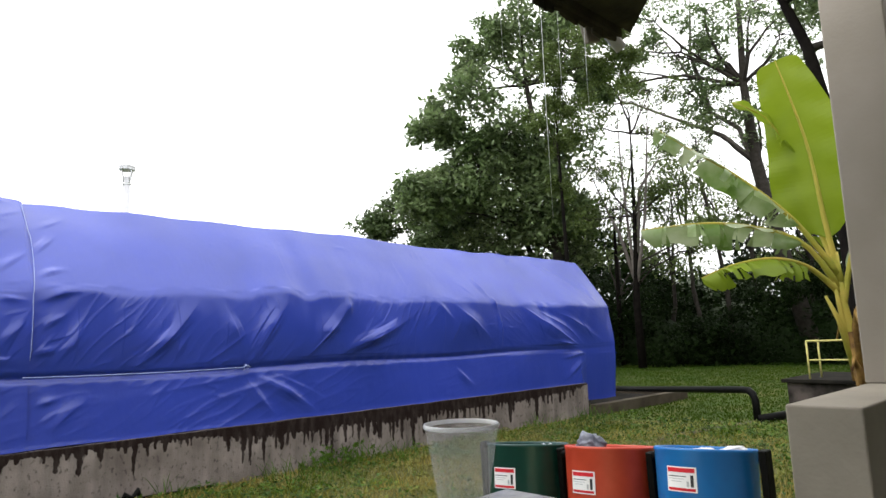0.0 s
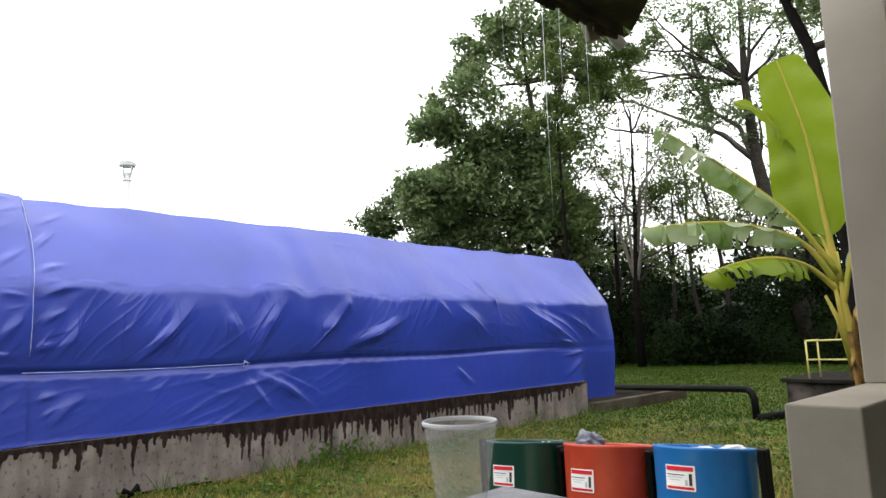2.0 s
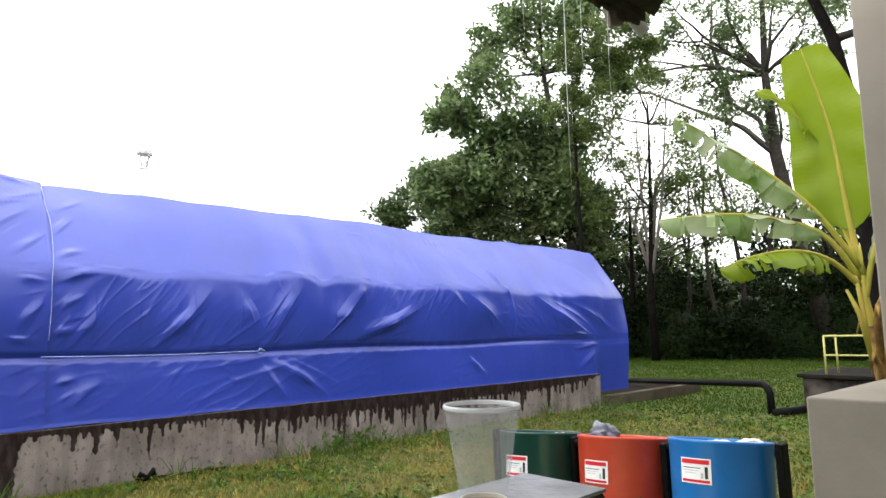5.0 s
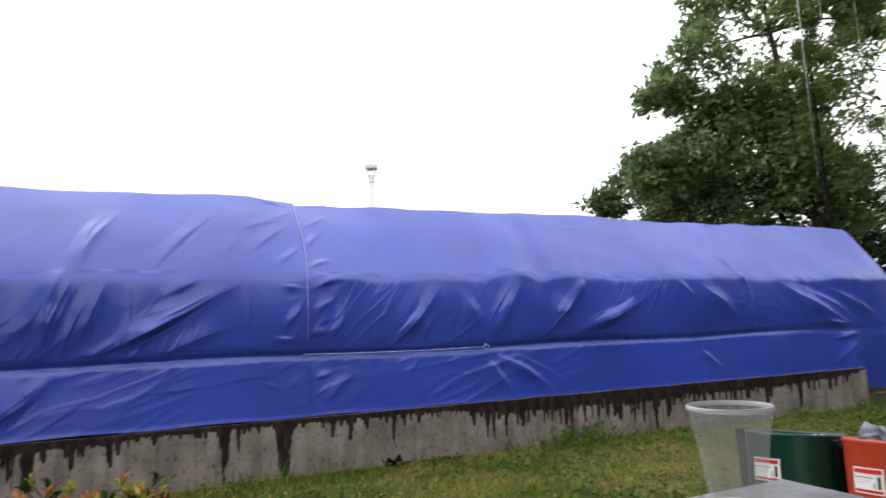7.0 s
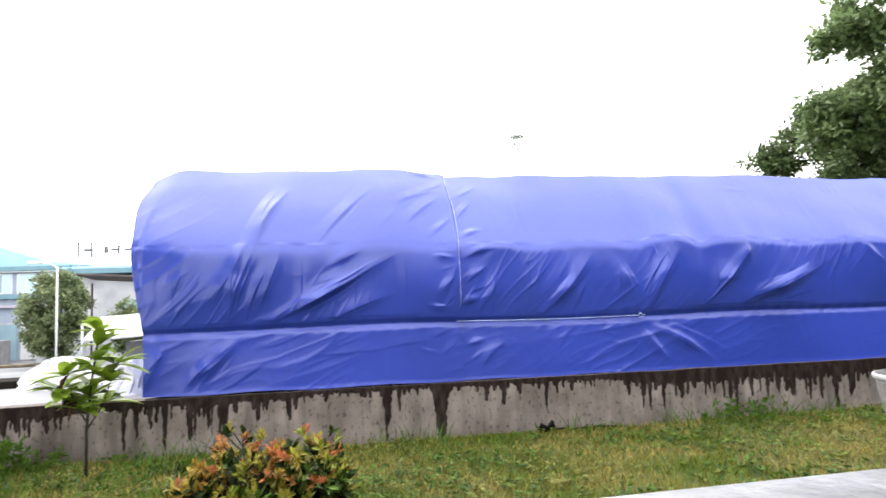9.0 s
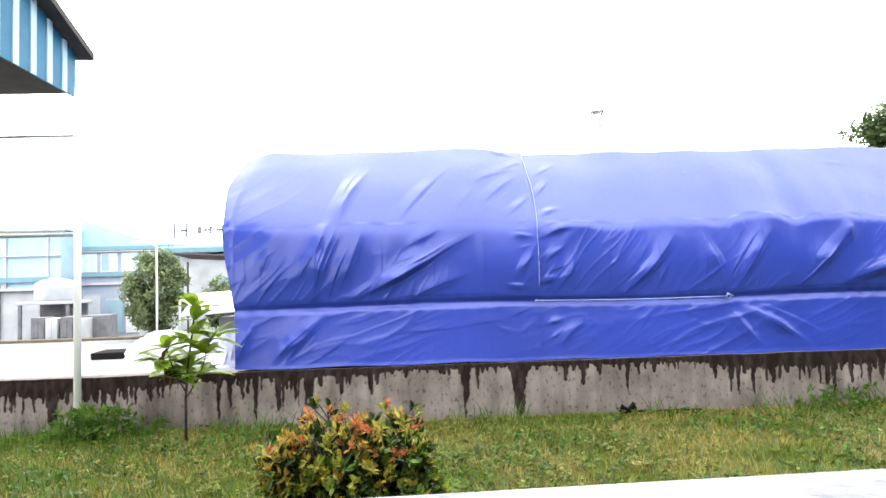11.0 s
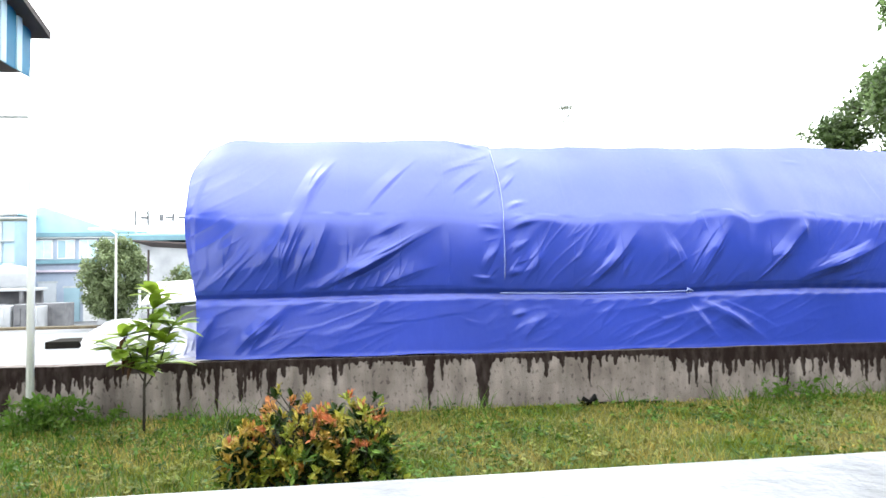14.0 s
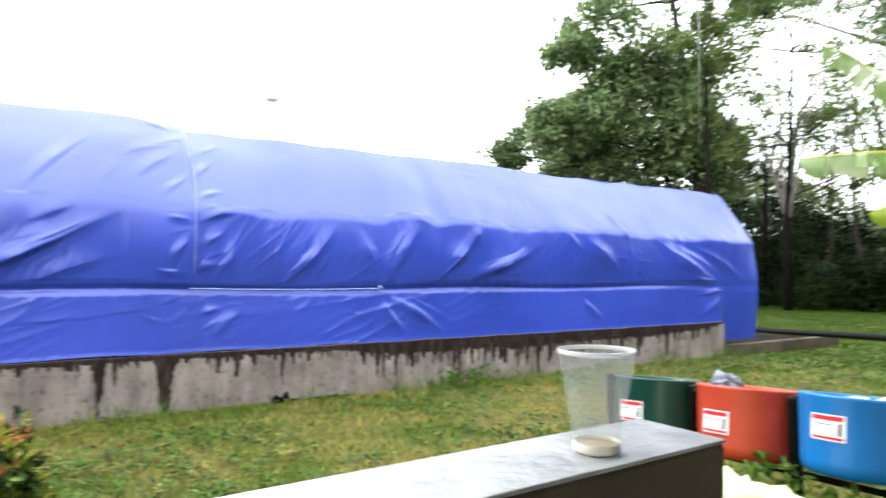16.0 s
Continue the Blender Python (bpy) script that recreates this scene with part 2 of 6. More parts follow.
def leaf_cloud(name, centers, spread, count, size, material, parent=None, rng=None, flat=0.0, droop=0.0, label=""):
    """Many small pointed leaves scattered round the centres; each is a folded lozenge of its own."""
    rng = rng or np.random.default_rng(1)
    c = np.asarray(centers, float)
    pick = rng.integers(0, len(c), count)
    sp = np.asarray(spread, float)
    sp = sp[pick][:, None] if sp.ndim else sp
    g = rng.normal(size=(count, 3))
    g /= np.linalg.norm(g, axis=1)[:, None]
    p = c[pick] + g * (rng.random((count, 1)) ** 0.45) * sp * np.array([1, 1, 0.8])
    d = rng.normal(size=(count, 3))
    d[:, 2] = d[:, 2] * (1 - flat) - droop
    d /= np.linalg.norm(d, axis=1)[:, None]
    up = rng.normal(size=(count, 3)) * 0.5 + np.array([0, 0, 1.0])
    s = np.cross(d, up)
    s /= np.linalg.norm(s, axis=1)[:, None] + 1e-9
    nrm = np.cross(s, d)
    L = size * rng.uniform(0.6, 1.3, (count, 1))
    w = L * 0.24
    v = np.stack([p, p + d * L * 0.45 + s * w - nrm * L * 0.08, p + d * L, p + d * L * 0.45 - s * w - nrm * L * 0.08], 1).reshape(-1, 3)
    i = np.arange(count)[:, None] * 4
    f = np.concatenate([i + np.array([[0, 1, 2]]), i + np.array([[0, 2, 3]])], 1).reshape(-1, 3)
    me = bpy.data.meshes.new(name)
    me.vertices.add(len(v))
    me.vertices.foreach_set("co", v.ravel())
    me.loops.add(f.size)
    me.loops.foreach_set("vertex_index", f.ravel().astype(np.int32))
    me.polygons.add(len(f))
    me.polygons.foreach_set("loop_start", np.arange(0, f.size, 3, dtype=np.int32))
    me.materials.append(material)
    me.update(calc_edges=True)
    ob = new(name, me)
    if parent:
        ob.parent = parent
    if label:
        ob["label"] = label
    return ob


def fbm(x, y, z=0.0, octaves=4):
    return noise.fractal(Vector((x, y, z)), 0.9, 2.0, octaves)

# ---- ground ----
D = 6.95        # front face of the retaining wall
def ground_z(x, y):
    far = max(0.0, math.hypot(x, y) - 16)
    return 0.02 * fbm(x * 0.5, y * 0.5) + 0.35 * (1 - math.exp(-far / 40.0)) * (x > 0)

def make_ground():
    xs = [-900, -300, -120, -60, -30] + [-16 + 0.5 * i for i in range(73)] + [24, 30, 40, 60, 120, 300, 900]
    ys = [-900, -300, -100, -40, -20, -8, -3] + [-1 + 0.5 * i for i in range(17)]
    vs = [(x, y if y < D else D, ground_z(x, y) if abs(x) < 100 and abs(y) < 100 else 0) for y in ys for x in xs]
    # behind the wall the sheet goes on past its end only
    n = len(xs)
    fs = [(j * n + i, j * n + i + 1, (j + 1) * n + i + 1, (j + 1) * n + i) for j in range(len(ys) - 1) for i in range(n - 1)]
    base = len(vs)
    ys2 = [D, 7.5, 8, 9, 10, 12, 14, 17, 20, 25, 30, 40, 60, 120, 300, 900]
    for y in ys2:
        for x in xs:
            if x < 9.5:
                z = 0.57 - 0.05 * (min(y, 36) - 7) - 0.02
                z = -1.2 if y > 36 else z - 0.25
            else:
                z = ground_z(x, y)
            vs.append((x, y, z))
    fs += [(base + j * n + i, base + j * n + i + 1, base + (j + 1) * n + i + 1, base + (j + 1) * n + i) for j in range(len(ys2) - 1) for i in range(n - 1)]
    g = link_mesh("ground", vs, fs, M_SOIL, smooth=True)
    return tagged(g, "short wet lawn with worn yellowish patches", "ground", kind="structure")

make_ground()

# ---- retaining wall ----
# the large black runs: place along the wall, length, half width
DRIPS_WEST = [
    (-3.99, 0.53, 0.06), (-3.89, 0.23, 0.04), (-3.64, 0.26, 0.05), (-3.46, 0.36, 0.035), (-3.36, 0.3, 0.035), (-3.25, 0.25, 0.04), (-3.0, 0.2, 0.02),
    (-2.9, 0.25, 0.02), (-2.27, 0.54, 0.02), (-2.15, 0.38, 0.025), (-2.02, 0.3, 0.025), (-1.96, 0.24, 0.02), (-1.88, 0.51, 0.024), (-1.64, 0.43, 0.034),
    (-1.59, 0.39, 0.02), (-1.46, 0.32, 0.024), (-1.43, 0.41, 0.012), (-1.31, 0.33, 0.05), (-1.35, 0.48, 0.018), (-1.19, 0.19, 0.03), (-0.97, 0.28, 0.03),
    (-0.89, 0.18, 0.025), (-0.66, 0.3, 0.03), (-0.59, 0.19, 0.025), (-0.28, 0.13, 0.025), (0.36, 0.4, 0.044), (0.35, 0.61, 0.02), (0.49, 0.28, 0.018), (0.69, 0.12, 0.02), (0.94, 0.62, 0.065)]
DRIPS_EAST = [
    (1.45, 0.23, 0.03), (1.64, 0.28, 0.03), (1.82, 0.18, 0.03), (2.13, 0.36, 0.022), (2.26, 0.19, 0.02), (2.43, 0.17, 0.03), (3.11, 0.26, 0.022),
    (3.27, 0.41, 0.02), (3.36, 0.45, 0.02), (3.53, 0.45, 0.022), (3.68, 0.33, 0.02), (3.83, 0.3, 0.025), (4.05, 0.32, 0.02), (4.28, 0.36, 0.02),
    (4.44, 0.54, 0.024), (4.37, 0.4, 0.035), (4.66, 0.22, 0.02), (4.85, 0.32, 0.03), (5.0, 0.29, 0.03), (5.2, 0.4, 0.026), (5.41, 0.45, 0.028),
    (5.56, 0.45, 0.03), (5.76, 0.62, 0.032), (5.96, 0.43, 0.04), (7.4, 0.29, 0.04), (7.79, 0.47, 0.05), (8.46, 0.5, 0.05), (9.11, 0.29, 0.045), (6.6, 0.36, 0.04), (9.5, 0.2, 0.04)]

def algae_depth(X, Z):
    """How far a point of the wall's face lies inside the black growth: a ragged band under the top, fingers and long runs."""
    rng = np.random.default_rng(17)
    band = np.interp(X, [-16, -4.2, -3.2, -2.4, -1.2, -0.4, 0.8, 2.8, 3.6, 4.6, 6.0, 8.0, 9.4, 9.96],
                     [0.16, 0.16, 0.15, 0.08, 0.10, 0.05, 0.05, 0.065, 0.15, 0.16, 0.17, 0.15, 0.10, 0.02])
    wave = np.array([0.5 * noise.noise(Vector((x * 2.3, 3.0, 0))) + 0.45 * noise.noise(Vector((x * 9.0, 1.0, 0))) + 0.3 * noise.noise(Vector((x * 27.0, 5.0, 0))) for x in X[:, 0]])
    best = band * (1 + 0.85 * wave[:, None]) + Z
    best = np.clip(best, -0.05, 0.03)
    drips = list(DRIPS_WEST + DRIPS_EAST)
    for x in np.arange(-15.5, 9.75, 0.062):
        if rng.random() < 0.8:
            b = float(np.interp(x, X[:, 0], band[:, 0]))
            drips.append((x + rng.normal() * 0.02, b * rng.uniform(1.0, 2.4), rng.uniform(0.012, 0.03) * (1.35 if x > 3 else 1.0)))
    for x0, ln, w in drips:
        near = np.abs(X[:, 0] - x0) < w * 2.6 + 0.05
        x, z = X[near], Z[near]
        u = np.clip(-z / ln, 0, 1.2)
        k = x0 * 37.0
        sway = 0.004 * np.sin(z * 19 + k) + 0.002 * np.sin(z * 47 + k * 2)
        wide = 1.2 * w * (1.0 + 0.9 * np.exp(-u * 5) - 0.42 * u + 0.07 * np.sin(z * 34 + k) + 0.05 * np.sin(z * 83 + 2 * k)) * np.sqrt(np.clip((1 - u) * 7, 0, 1))
        d = np.where(u < 1, wide - np.abs(x - x0 - sway), -0.05)
        best[near] = np.maximum(best[near], np.clip(d, -0.05, 0.03))
    return best

def make_retaining_wall():
    xs = np.concatenate([np.linspace(-16.0, -5.0, 120, endpoint=False), np.linspace(-5.0, 9.96, 1700)])
    front = [-0.75, -0.66] + [-0.6 + 0.0115 * i for i in range(52)]
    prof = [(0.0, z) for z in front] + [(0.001, -0.006), (0.004, -0.001), (0.014, 0.0), (0.19, 0.0), (0.2, -0.012), (0.2, -0.75)]
    k, nf = len(prof), len(front)
    P = np.array(prof)
    X = np.repeat(xs[:, None], k, 1)
    Z = np.repeat(P[None, :, 1], len(xs), 0)
    rough = np.array([[0.006 * fbm(x * 1.3, z * 3) for z in (-0.6, -0.3, 0.0)] for x in xs])
    lift = np.array([0.006 * fbm(x * 2.1, 7) for x in xs])
    Y = P[None, :, 0] + np.stack([np.interp(P[:, 1], (-0.6, -0.3, 0.0), r) for r in rough])
    depth = algae_depth(X, Z)
    depth[:, nf + 2:] = -0.001       # the top face is half washed clean
    vs = np.stack([X, Y, Z + np.where(P[None, :, 1] > -0.1, lift[:, None], 0)], -1).reshape(-1, 3)
    i, j = np.meshgrid(np.arange(len(xs) - 1), np.arange(k - 1), indexing="ij")
    a = (i * k + j).ravel()
    fs = [tuple(q) for q in np.stack([a, a + k, a + k + 1, a + 1], 1).tolist()]
    fs += [tuple(range(k))[::-1], tuple((len(xs) - 1) * k + q for q in range(k))]
    w = link_mesh("wall_north", vs.tolist(), fs, M_WALL)
    at = w.data.attributes.new("algae", 'FLOAT', 'POINT')
    at.data.foreach_set("value", depth.astype(np.float32).ravel())
    w.location = (0, D, 0.585)
    return tagged(w, "low grey concrete retaining wall with black algae drips", "wall", kind="structure")

make_retaining_wall()

# ---- the tarpaulin ----
XL, XR, SEAM = -2.1, 11.15, 1.19
def tarp_profile(x):
    """(y, z) of hem, rope line, eave, ridge, back ridge, back hem at x."""
    t = (x - XL) / (XR - XL)
    past = max(0.0, min(1.0, (x - 9.9) / 0.25))
    hem = (7.0 + 0.13 * past, 0.60 - 0.03 * t - 0.33 * past + 0.006 * math.sin(x * 5.1))
    rope = (7.06, 1.215 + 0.012 * math.sin(x * 1.7) + 0.03 * (1 if x < SEAM else 0) * math.sin((x - XL) / 3.3 * math.pi))
    eave = (7.05 + 0.02 * math.sin(x * 2.3 + 1), 2.10 - 0.10 * t + 0.013 * math.sin(x * 1.9 + 0.5) + 0.015 * math.sin(x * 5.3))
    # the stacked goods push the eave up in two lumps
    eave = (eave[0], eave[1] + 0.045 * math.exp(-((x - 3.75) / 0.3) ** 4) + 0.014 * noise.noise(Vector((x * 2.5, 2.0, 0.0))) + 0.05 * math.exp(-((x - 4.58) / 0.3) ** 4) - 0.03 * math.exp(-((x - 4.2) / 0.12) ** 2))
    left = max(0.0, min(1.0, (SEAM - x) / 0.5)) * 0.085
    ridge = (7.87, 3.03 - 0.05 * t + 0.018 * math.sin(x * 1.4) * (1.0 if x < SEAM else 0.5) + 0.008 * math.sin(x * 6.1) + left + 0.035 * max(0.0, min(1.0, (x - SEAM) / 0.4, (6.4 - x) / 0.8)))
    return [hem, rope, eave, ridge, (9.0, ridge[1] - 0.02), (9.75, 2.1), (9.7, 0.3)]

# creases: x, h at either end (h: 0 hem, 1 rope line, 2 eave, 3 ridge), height, width
CREASES_LEFT = [
    (-0.99, 0.99, 0.55, 1.91, 0.06, 0.045), (-0.65, 1.12, -0.03, 1.53, 0.025, 0.03), (-0.35, 1.0, 0.56, 1.4, 0.025, 0.05), (-0.3, 1.74, 0.2, 1.97, 0.02, 0.03),
    (-0.46, 1.52, -0.03, 1.64, 0.012, 0.03), (-0.39, 2.0, 0.31, 2.71, 0.02, 0.022), (-1.01, 1.14, -0.72, 2.0, 0.04, 0.04), (-1.29, 1.05, -0.97, 2.07, 0.055, 0.05),
    (-1.02, 1.97, -0.66, 2.72, 0.045, 0.045), (-1.49, 1.27, -1.11, 1.98, 0.03, 0.04), (-1.25, 1.48, -1.01, 2.17, 0.02, 0.03), (-1.88, 1.27, -1.68, 1.98, 0.02, 0.04),
    (-2.06, 1.2, -1.98, 2.7, 0.03, 0.03), (-1.98, 1.05, -1.93, 1.9, 0.018, 0.03)]
CREASES_LEFT_LOW = [
    (-1.76, 0.01, -1.2, 0.81, 0.04, 0.032), (-1.62, 0.0, -1.14, 0.86, 0.03, 0.025), (-1.38, 0.03, -0.84, 0.55, 0.015, 0.03), (-2.11, 0.04, -1.85, 0.85, 0.03, 0.035),
    (-2.02, 0.42, -1.91, 0.8, 0.02, 0.02), (-0.48, 0.51, 0.42, 0.58, 0.012, 0.014), (0.26, 0.56, 0.96, 0.69, 0.01, 0.014)]
# pulls gathered on the lashed overlap: first on the left sheet, then on the right one
GATHER_LEFT = [
    (0.62, 2.2, 1.1, 2.62, 0.02, 0.02), (0.5, 2.45, 1.12, 2.72, 0.016, 0.02), (0.95, 1.3, 1.18, 1.62, 0.02, 0.02), (0.98, 1.12, 1.19, 1.4, 0.018, 0.02), (0.85, 0.72, 1.2, 0.95, 0.018, 0.02), (0.95, 0.4, 1.2, 0.72, 0.015, 0.02), (0.7, 0.62, 1.0, 0.5, 0.012, 0.015),
    (0.85, 2.09, 1.21, 2.37, 0.02, 0.015), (0.91, 1.9, 1.18, 1.84, 0.022, 0.015), (0.83, 1.24, 1.17, 1.22, 0.022, 0.018), (0.98, 1.68, 1.18, 1.73, 0.012, 0.012),
    (0.77, 3.0, 1.13, 2.94, 0.02, 0.018), (0.81, 2.65, 1.26, 2.87, 0.012, 0.015), (0.95, 2.02, 1.19, 2.06, 0.014, 0.012), (0.9, 1.95, 1.18, 1.93, 0.014, 0.012)]
GATHER_RIGHT = [
    (1.26, 2.62, 1.62, 2.84, 0.016, 0.018), (1.25, 1.5, 1.55, 1.75, 0.02, 0.02), (1.26, 1.38, 1.6, 1.52, 0.016, 0.018), (1.28, 0.85, 1.62, 0.93, 0.015, 0.018), (1.3, 0.3, 1.48, 0.52, 0.016, 0.018),
    (1.24, 1.82, 1.7, 1.99, 0.03, 0.02), (1.22, 2.32, 1.48, 2.6, 0.022, 0.018), (1.24, 2.09, 1.56, 2.2, 0.02, 0.014), (1.21, 1.96, 1.61, 2.02, 0.018, 0.014),
    (1.22, 1.24, 1.46, 1.33, 0.028, 0.022), (1.38, 1.05, 1.77, 1.64, 0.02, 0.04), (1.51, 1.18, 1.7, 1.84, 0.015, 0.03), (1.26, 0.59, 1.5, 0.68, 0.02, 0.018)]
CREASES_RIGHT = [
    (2.06, 1.02, 2.8, 1.9, 0.055, 0.05), (2.51, 1.1, 2.72, 1.5, 0.02, 0.03), (3.06, 1.9, 3.35, 1.08, 0.03, 0.05), (3.43, 1.1, 3.92, 1.88, 0.055, 0.05),
    (4.09, 1.06, 4.93, 2.01, 0.05, 0.055), (4.26, 1.44, 4.78, 1.5, 0.016, 0.014), (4.54, 1.05, 5.67, 1.43, 0.04, 0.06), (5.21, 1.53, 5.5, 1.71, 0.014, 0.012),
    (1.93, 1.4, 2.19, 1.56, 0.014, 0.012), (3.55, 2.02, 3.64, 1.65, 0.018, 0.022), (3.73, 1.96, 3.79, 1.66, 0.018, 0.022), (4.76, 2.0, 4.82, 1.62, 0.02, 0.022),
    (4.51, 2.06, 4.53, 1.84, 0.012, 0.018), (4.7, 1.07, 6.03, 1.82, 0.04, 0.055), (6.33, 2.0, 6.67, 1.64, 0.02, 0.03)]
CREASES_RIGHT_LOW = [
    (3.48, 0.88, 4.29, 0.06, 0.045, 0.035), (3.34, 0.89, 3.74, 0.09, 0.03, 0.035), (3.59, 0.93, 4.5, 0.21, 0.015, 0.03), (1.39, 0.17, 1.75, 0.69, 0.025, 0.03),
    (2.23, 0.23, 2.58, 1.01, 0.015, 0.05), (6.71, 0.76, 7.1, 0.27, 0.03, 0.022), (9.31, 0.74, 10.2, 0.95, 0.02, 0.014), (9.34, 0.13, 10.2, 0.89, 0.022, 0.022), (9.7, 0.06, 10.28, 0.81, 0.018, 0.022)]
CREASES_END = [
    (7.44, 2.44, 7.61, 2.03, 0.03, 0.024), (8.31, 1.98, 10.14, 0.98, 0.085, 0.09), (8.61, 1.91, 10.14, 1.05, 0.03, 0.05), (9.04, 1.21, 10.14, 0.96, 0.03, 0.035), (6.7, 1.97, 7.55, 1.25, 0.05, 0.09),
    (9.65, 2.82, 10.71, 1.93, 0.025, 0.04), (10.65, 2.56, 10.68, 1.99, 0.02, 0.03), (9.39, 2.99, 9.76, 2.54, 0.015, 0.04), (9.2, 1.9, 10.9, 1.05, 0.02, 0.05)]

def bundle(creases, seed):
    """Each large crease is a low swell with a sharp fold and one or two finer ones along it."""
    rng = random.Random(int(seed) + 5)
    for ax, ah, bx, bh, amp, wid in creases:
        if amp < 0.0195:
            yield ax, ah, bx, bh, amp * 0.85, wid * 0.8, "line"
            continue
        if max(ah, bh) > 2.3:       # on the slope the sheet is pulled into one long fold with a shaded lower edge
            yield ax, ah, bx, bh, amp * 1.25, wid * 1.1, "line"
        else:
            yield ax, ah, bx, bh, amp * 0.8, wid * 1.5, "swell"
            yield ax, ah, bx, bh, amp * 0.5, wid * 0.4, "line"
        for _ in range(0 if ax > 6.5 else 4 if amp > 0.035 else 2):
            o, u0, u1 = rng.gauss(0, 1.5) * wid, rng.uniform(0, 0.45), rng.uniform(0.55, 1.0)
            sk = rng.uniform(-0.05, 0.05)
            yield (ax + (bx - ax) * u0 + o, ah + (bh - ah) * u0 - o * 0.5, ax + (bx - ax) * u1 + o + sk, ah + (bh - ah) * u1 - o * 0.5,
                   amp * rng.choice((1, 1, -1)) * rng.uniform(0.2, 0.42), wid * rng.uniform(0.24, 0.4), "line")

def make_tarp_sheet(name, x0, x1, nx, creases, lift, seed):
    steps = [48, 84, 56, 8, 6, 6]
    hs = [j + i / steps[j] for j in range(6) for i in range(steps[j])] + [6.0]
    H = np.array(hs)
    X = np.linspace(x0, x1, nx + 1)
    Y, Z = np.zeros((nx + 1, len(H))), np.zeros((nx + 1, len(H)))
    for i, x in enumerate(X):
        pr = np.array(tarp_profile(x))
        Y[i], Z[i] = np.interp(H, range(7), pr[:, 0]), np.interp(H, range(7), pr[:, 1])
    # the slope is drawn over rounded goods, and the eave is a rounded shoulder: wide on the left sheet, tighter on the right one
    crown = np.where((H > 2) & (H < 3), np.sin(np.clip(H - 2, 0, 1) * np.pi), 0)[None, :] * np.where(X < SEAM, 0.026, 0.02)[:, None]
    Y -= 0.72 * crown
    Z += 0.66 * crown
    part_h = np.clip((H - 1.5) / 0.2, 0, 1) * np.clip((2.8 - H) / 0.2, 0, 1)
    for i, x in enumerate(X):
        soft = 0.5 + 0.5 * noise.noise(Vector((x * 1.1, 4.0, seed)))
        width = 2.5 + 4.5 * soft if x < SEAM else 1.5 + 3.0 * soft
        kern = np.exp(-0.5 * (np.arange(-24, 25) / width) ** 2)
        kern /= kern.sum()
        for A in (Y, Z):
            A[i] += part_h * (np.convolve(np.pad(A[i], 24, mode="edge"), kern, "valid") - A[i])
    # the cloth sags inward under the eave and bulges over the rope
    bulge = np.where((H > 1) & (H < 2), np.sin((H - 1) * np.pi), 0)
    slack = np.clip((9.6 - X) / 2.0, 0.25, 1.0)[:, None]      # the far end is drawn tight
    Y -= 0.042 * bulge[None, :] * slack
    Y += 0.03 * np.exp(-((H - 1) / 0.05) ** 2)[None, :] * slack
    ny, nz = np.interp(H, (1.8, 2.2), (-0.97, -0.75)), np.interp(H, (1.8, 2.2), (0.2, 0.66))
    disp = np.zeros_like(Y)
    S = np.interp(H, [0, 1, 2, 3, 6], [0, 0.62, 1.5, 2.75, 6.5])
    for ax, ah, bx, bh, amp, wid, kind in bundle(creases, seed):
        a = np.array([ax, np.interp(ah, [0, 1, 2, 3], [0, 0.62, 1.5, 2.75])])
        b = np.array([bx, np.interp(bh, [0, 1, 2, 3], [0, 0.62, 1.5, 2.75])])
        d = b - a
        ln = np.linalg.norm(d)
        d = d / ln
        px, ps = X[:, None] - a[0], S[None, :] - a[1]
        along = (px * d[0] + ps * d[1]) / ln
        off = px * d[1] - ps * d[0]
        off = off + math.sin(ax * 12.7 + bh * 5.1) * 0.2 * ln * along * (1 - along)
        taper = np.clip(np.minimum(along * 2.4 + 0.05, (1 - along) * 2.0 + 0.04), 0, 1) ** 1.4
        if ax < 6.5:
            taper = taper * (0.88 + 0.12 * np.sin(along * ln * 17 + ax * 9))
        if kind == "swell":
            low = off if d[0] * d[1] > 0 else -off
            disp += amp * taper * np.exp(-(off / (wid * np.where(low > 0, 0.8, 2.2))) ** 2)
        else:       # stiff sheet: a long slow rise on the upper side, a short steep fall in shade below
            low = off if d[0] * d[1] > 0 else -off
            side = np.where(low > 0, wid * 0.9, min(0.05 + 4.0 * wid, 0.18 * ln))
            disp += amp * min(0.85, 0.35 + 0.6 * ln) * taper * np.clip(1 - np.abs(off) / side, 0, 1)
    for i, x in enumerate(X):
        for j, s in enumerate(S):
            if hs[j] > 3.2:
                continue
            h = hs[j]
            disp[i, j] += 0.018 * fbm(x * 0.9 + seed, s * 1.0, 3.0, 2)
            # wrinkles run along the pull of the ropes: sharp ridges, in patches
            lean = (0.9 if x < 7.0 else -0.55) if h > 1 else 0.35
            ca, sa = math.cos(lean), math.sin(lean)
            along, perp = x * ca + s * sa, x * sa - s * ca + 0.12 * noise.noise(Vector((x * 0.9, s * 0.9, seed)))
            patch = noise.noise(Vector((x * 0.8 + seed, s * 0.9, 7.0))) + 0.25
            strength = (1.0 if 1 < h < 2 else 0.85 if h <= 1 else max(0.0, 0.45 - 0.5 * (h - 2))) * max(0.0, patch) * (min(1.0, (7.0 - x) / 0.5) if x < 6.85 else 0.3)
            if strength > 0.02:
                r1 = 1 - abs(noise.noise(Vector((perp * 3.6, along * 0.75, seed)))) * 2.2
                r2 = 1 - abs(noise.noise(Vector((perp * 8.5, along * 1.7, seed + 4)))) * 2.2
                disp[i, j] += strength * (0.014 * max(0.0, r1) ** 4 + 0.009 * max(0.0, r2) ** 4)
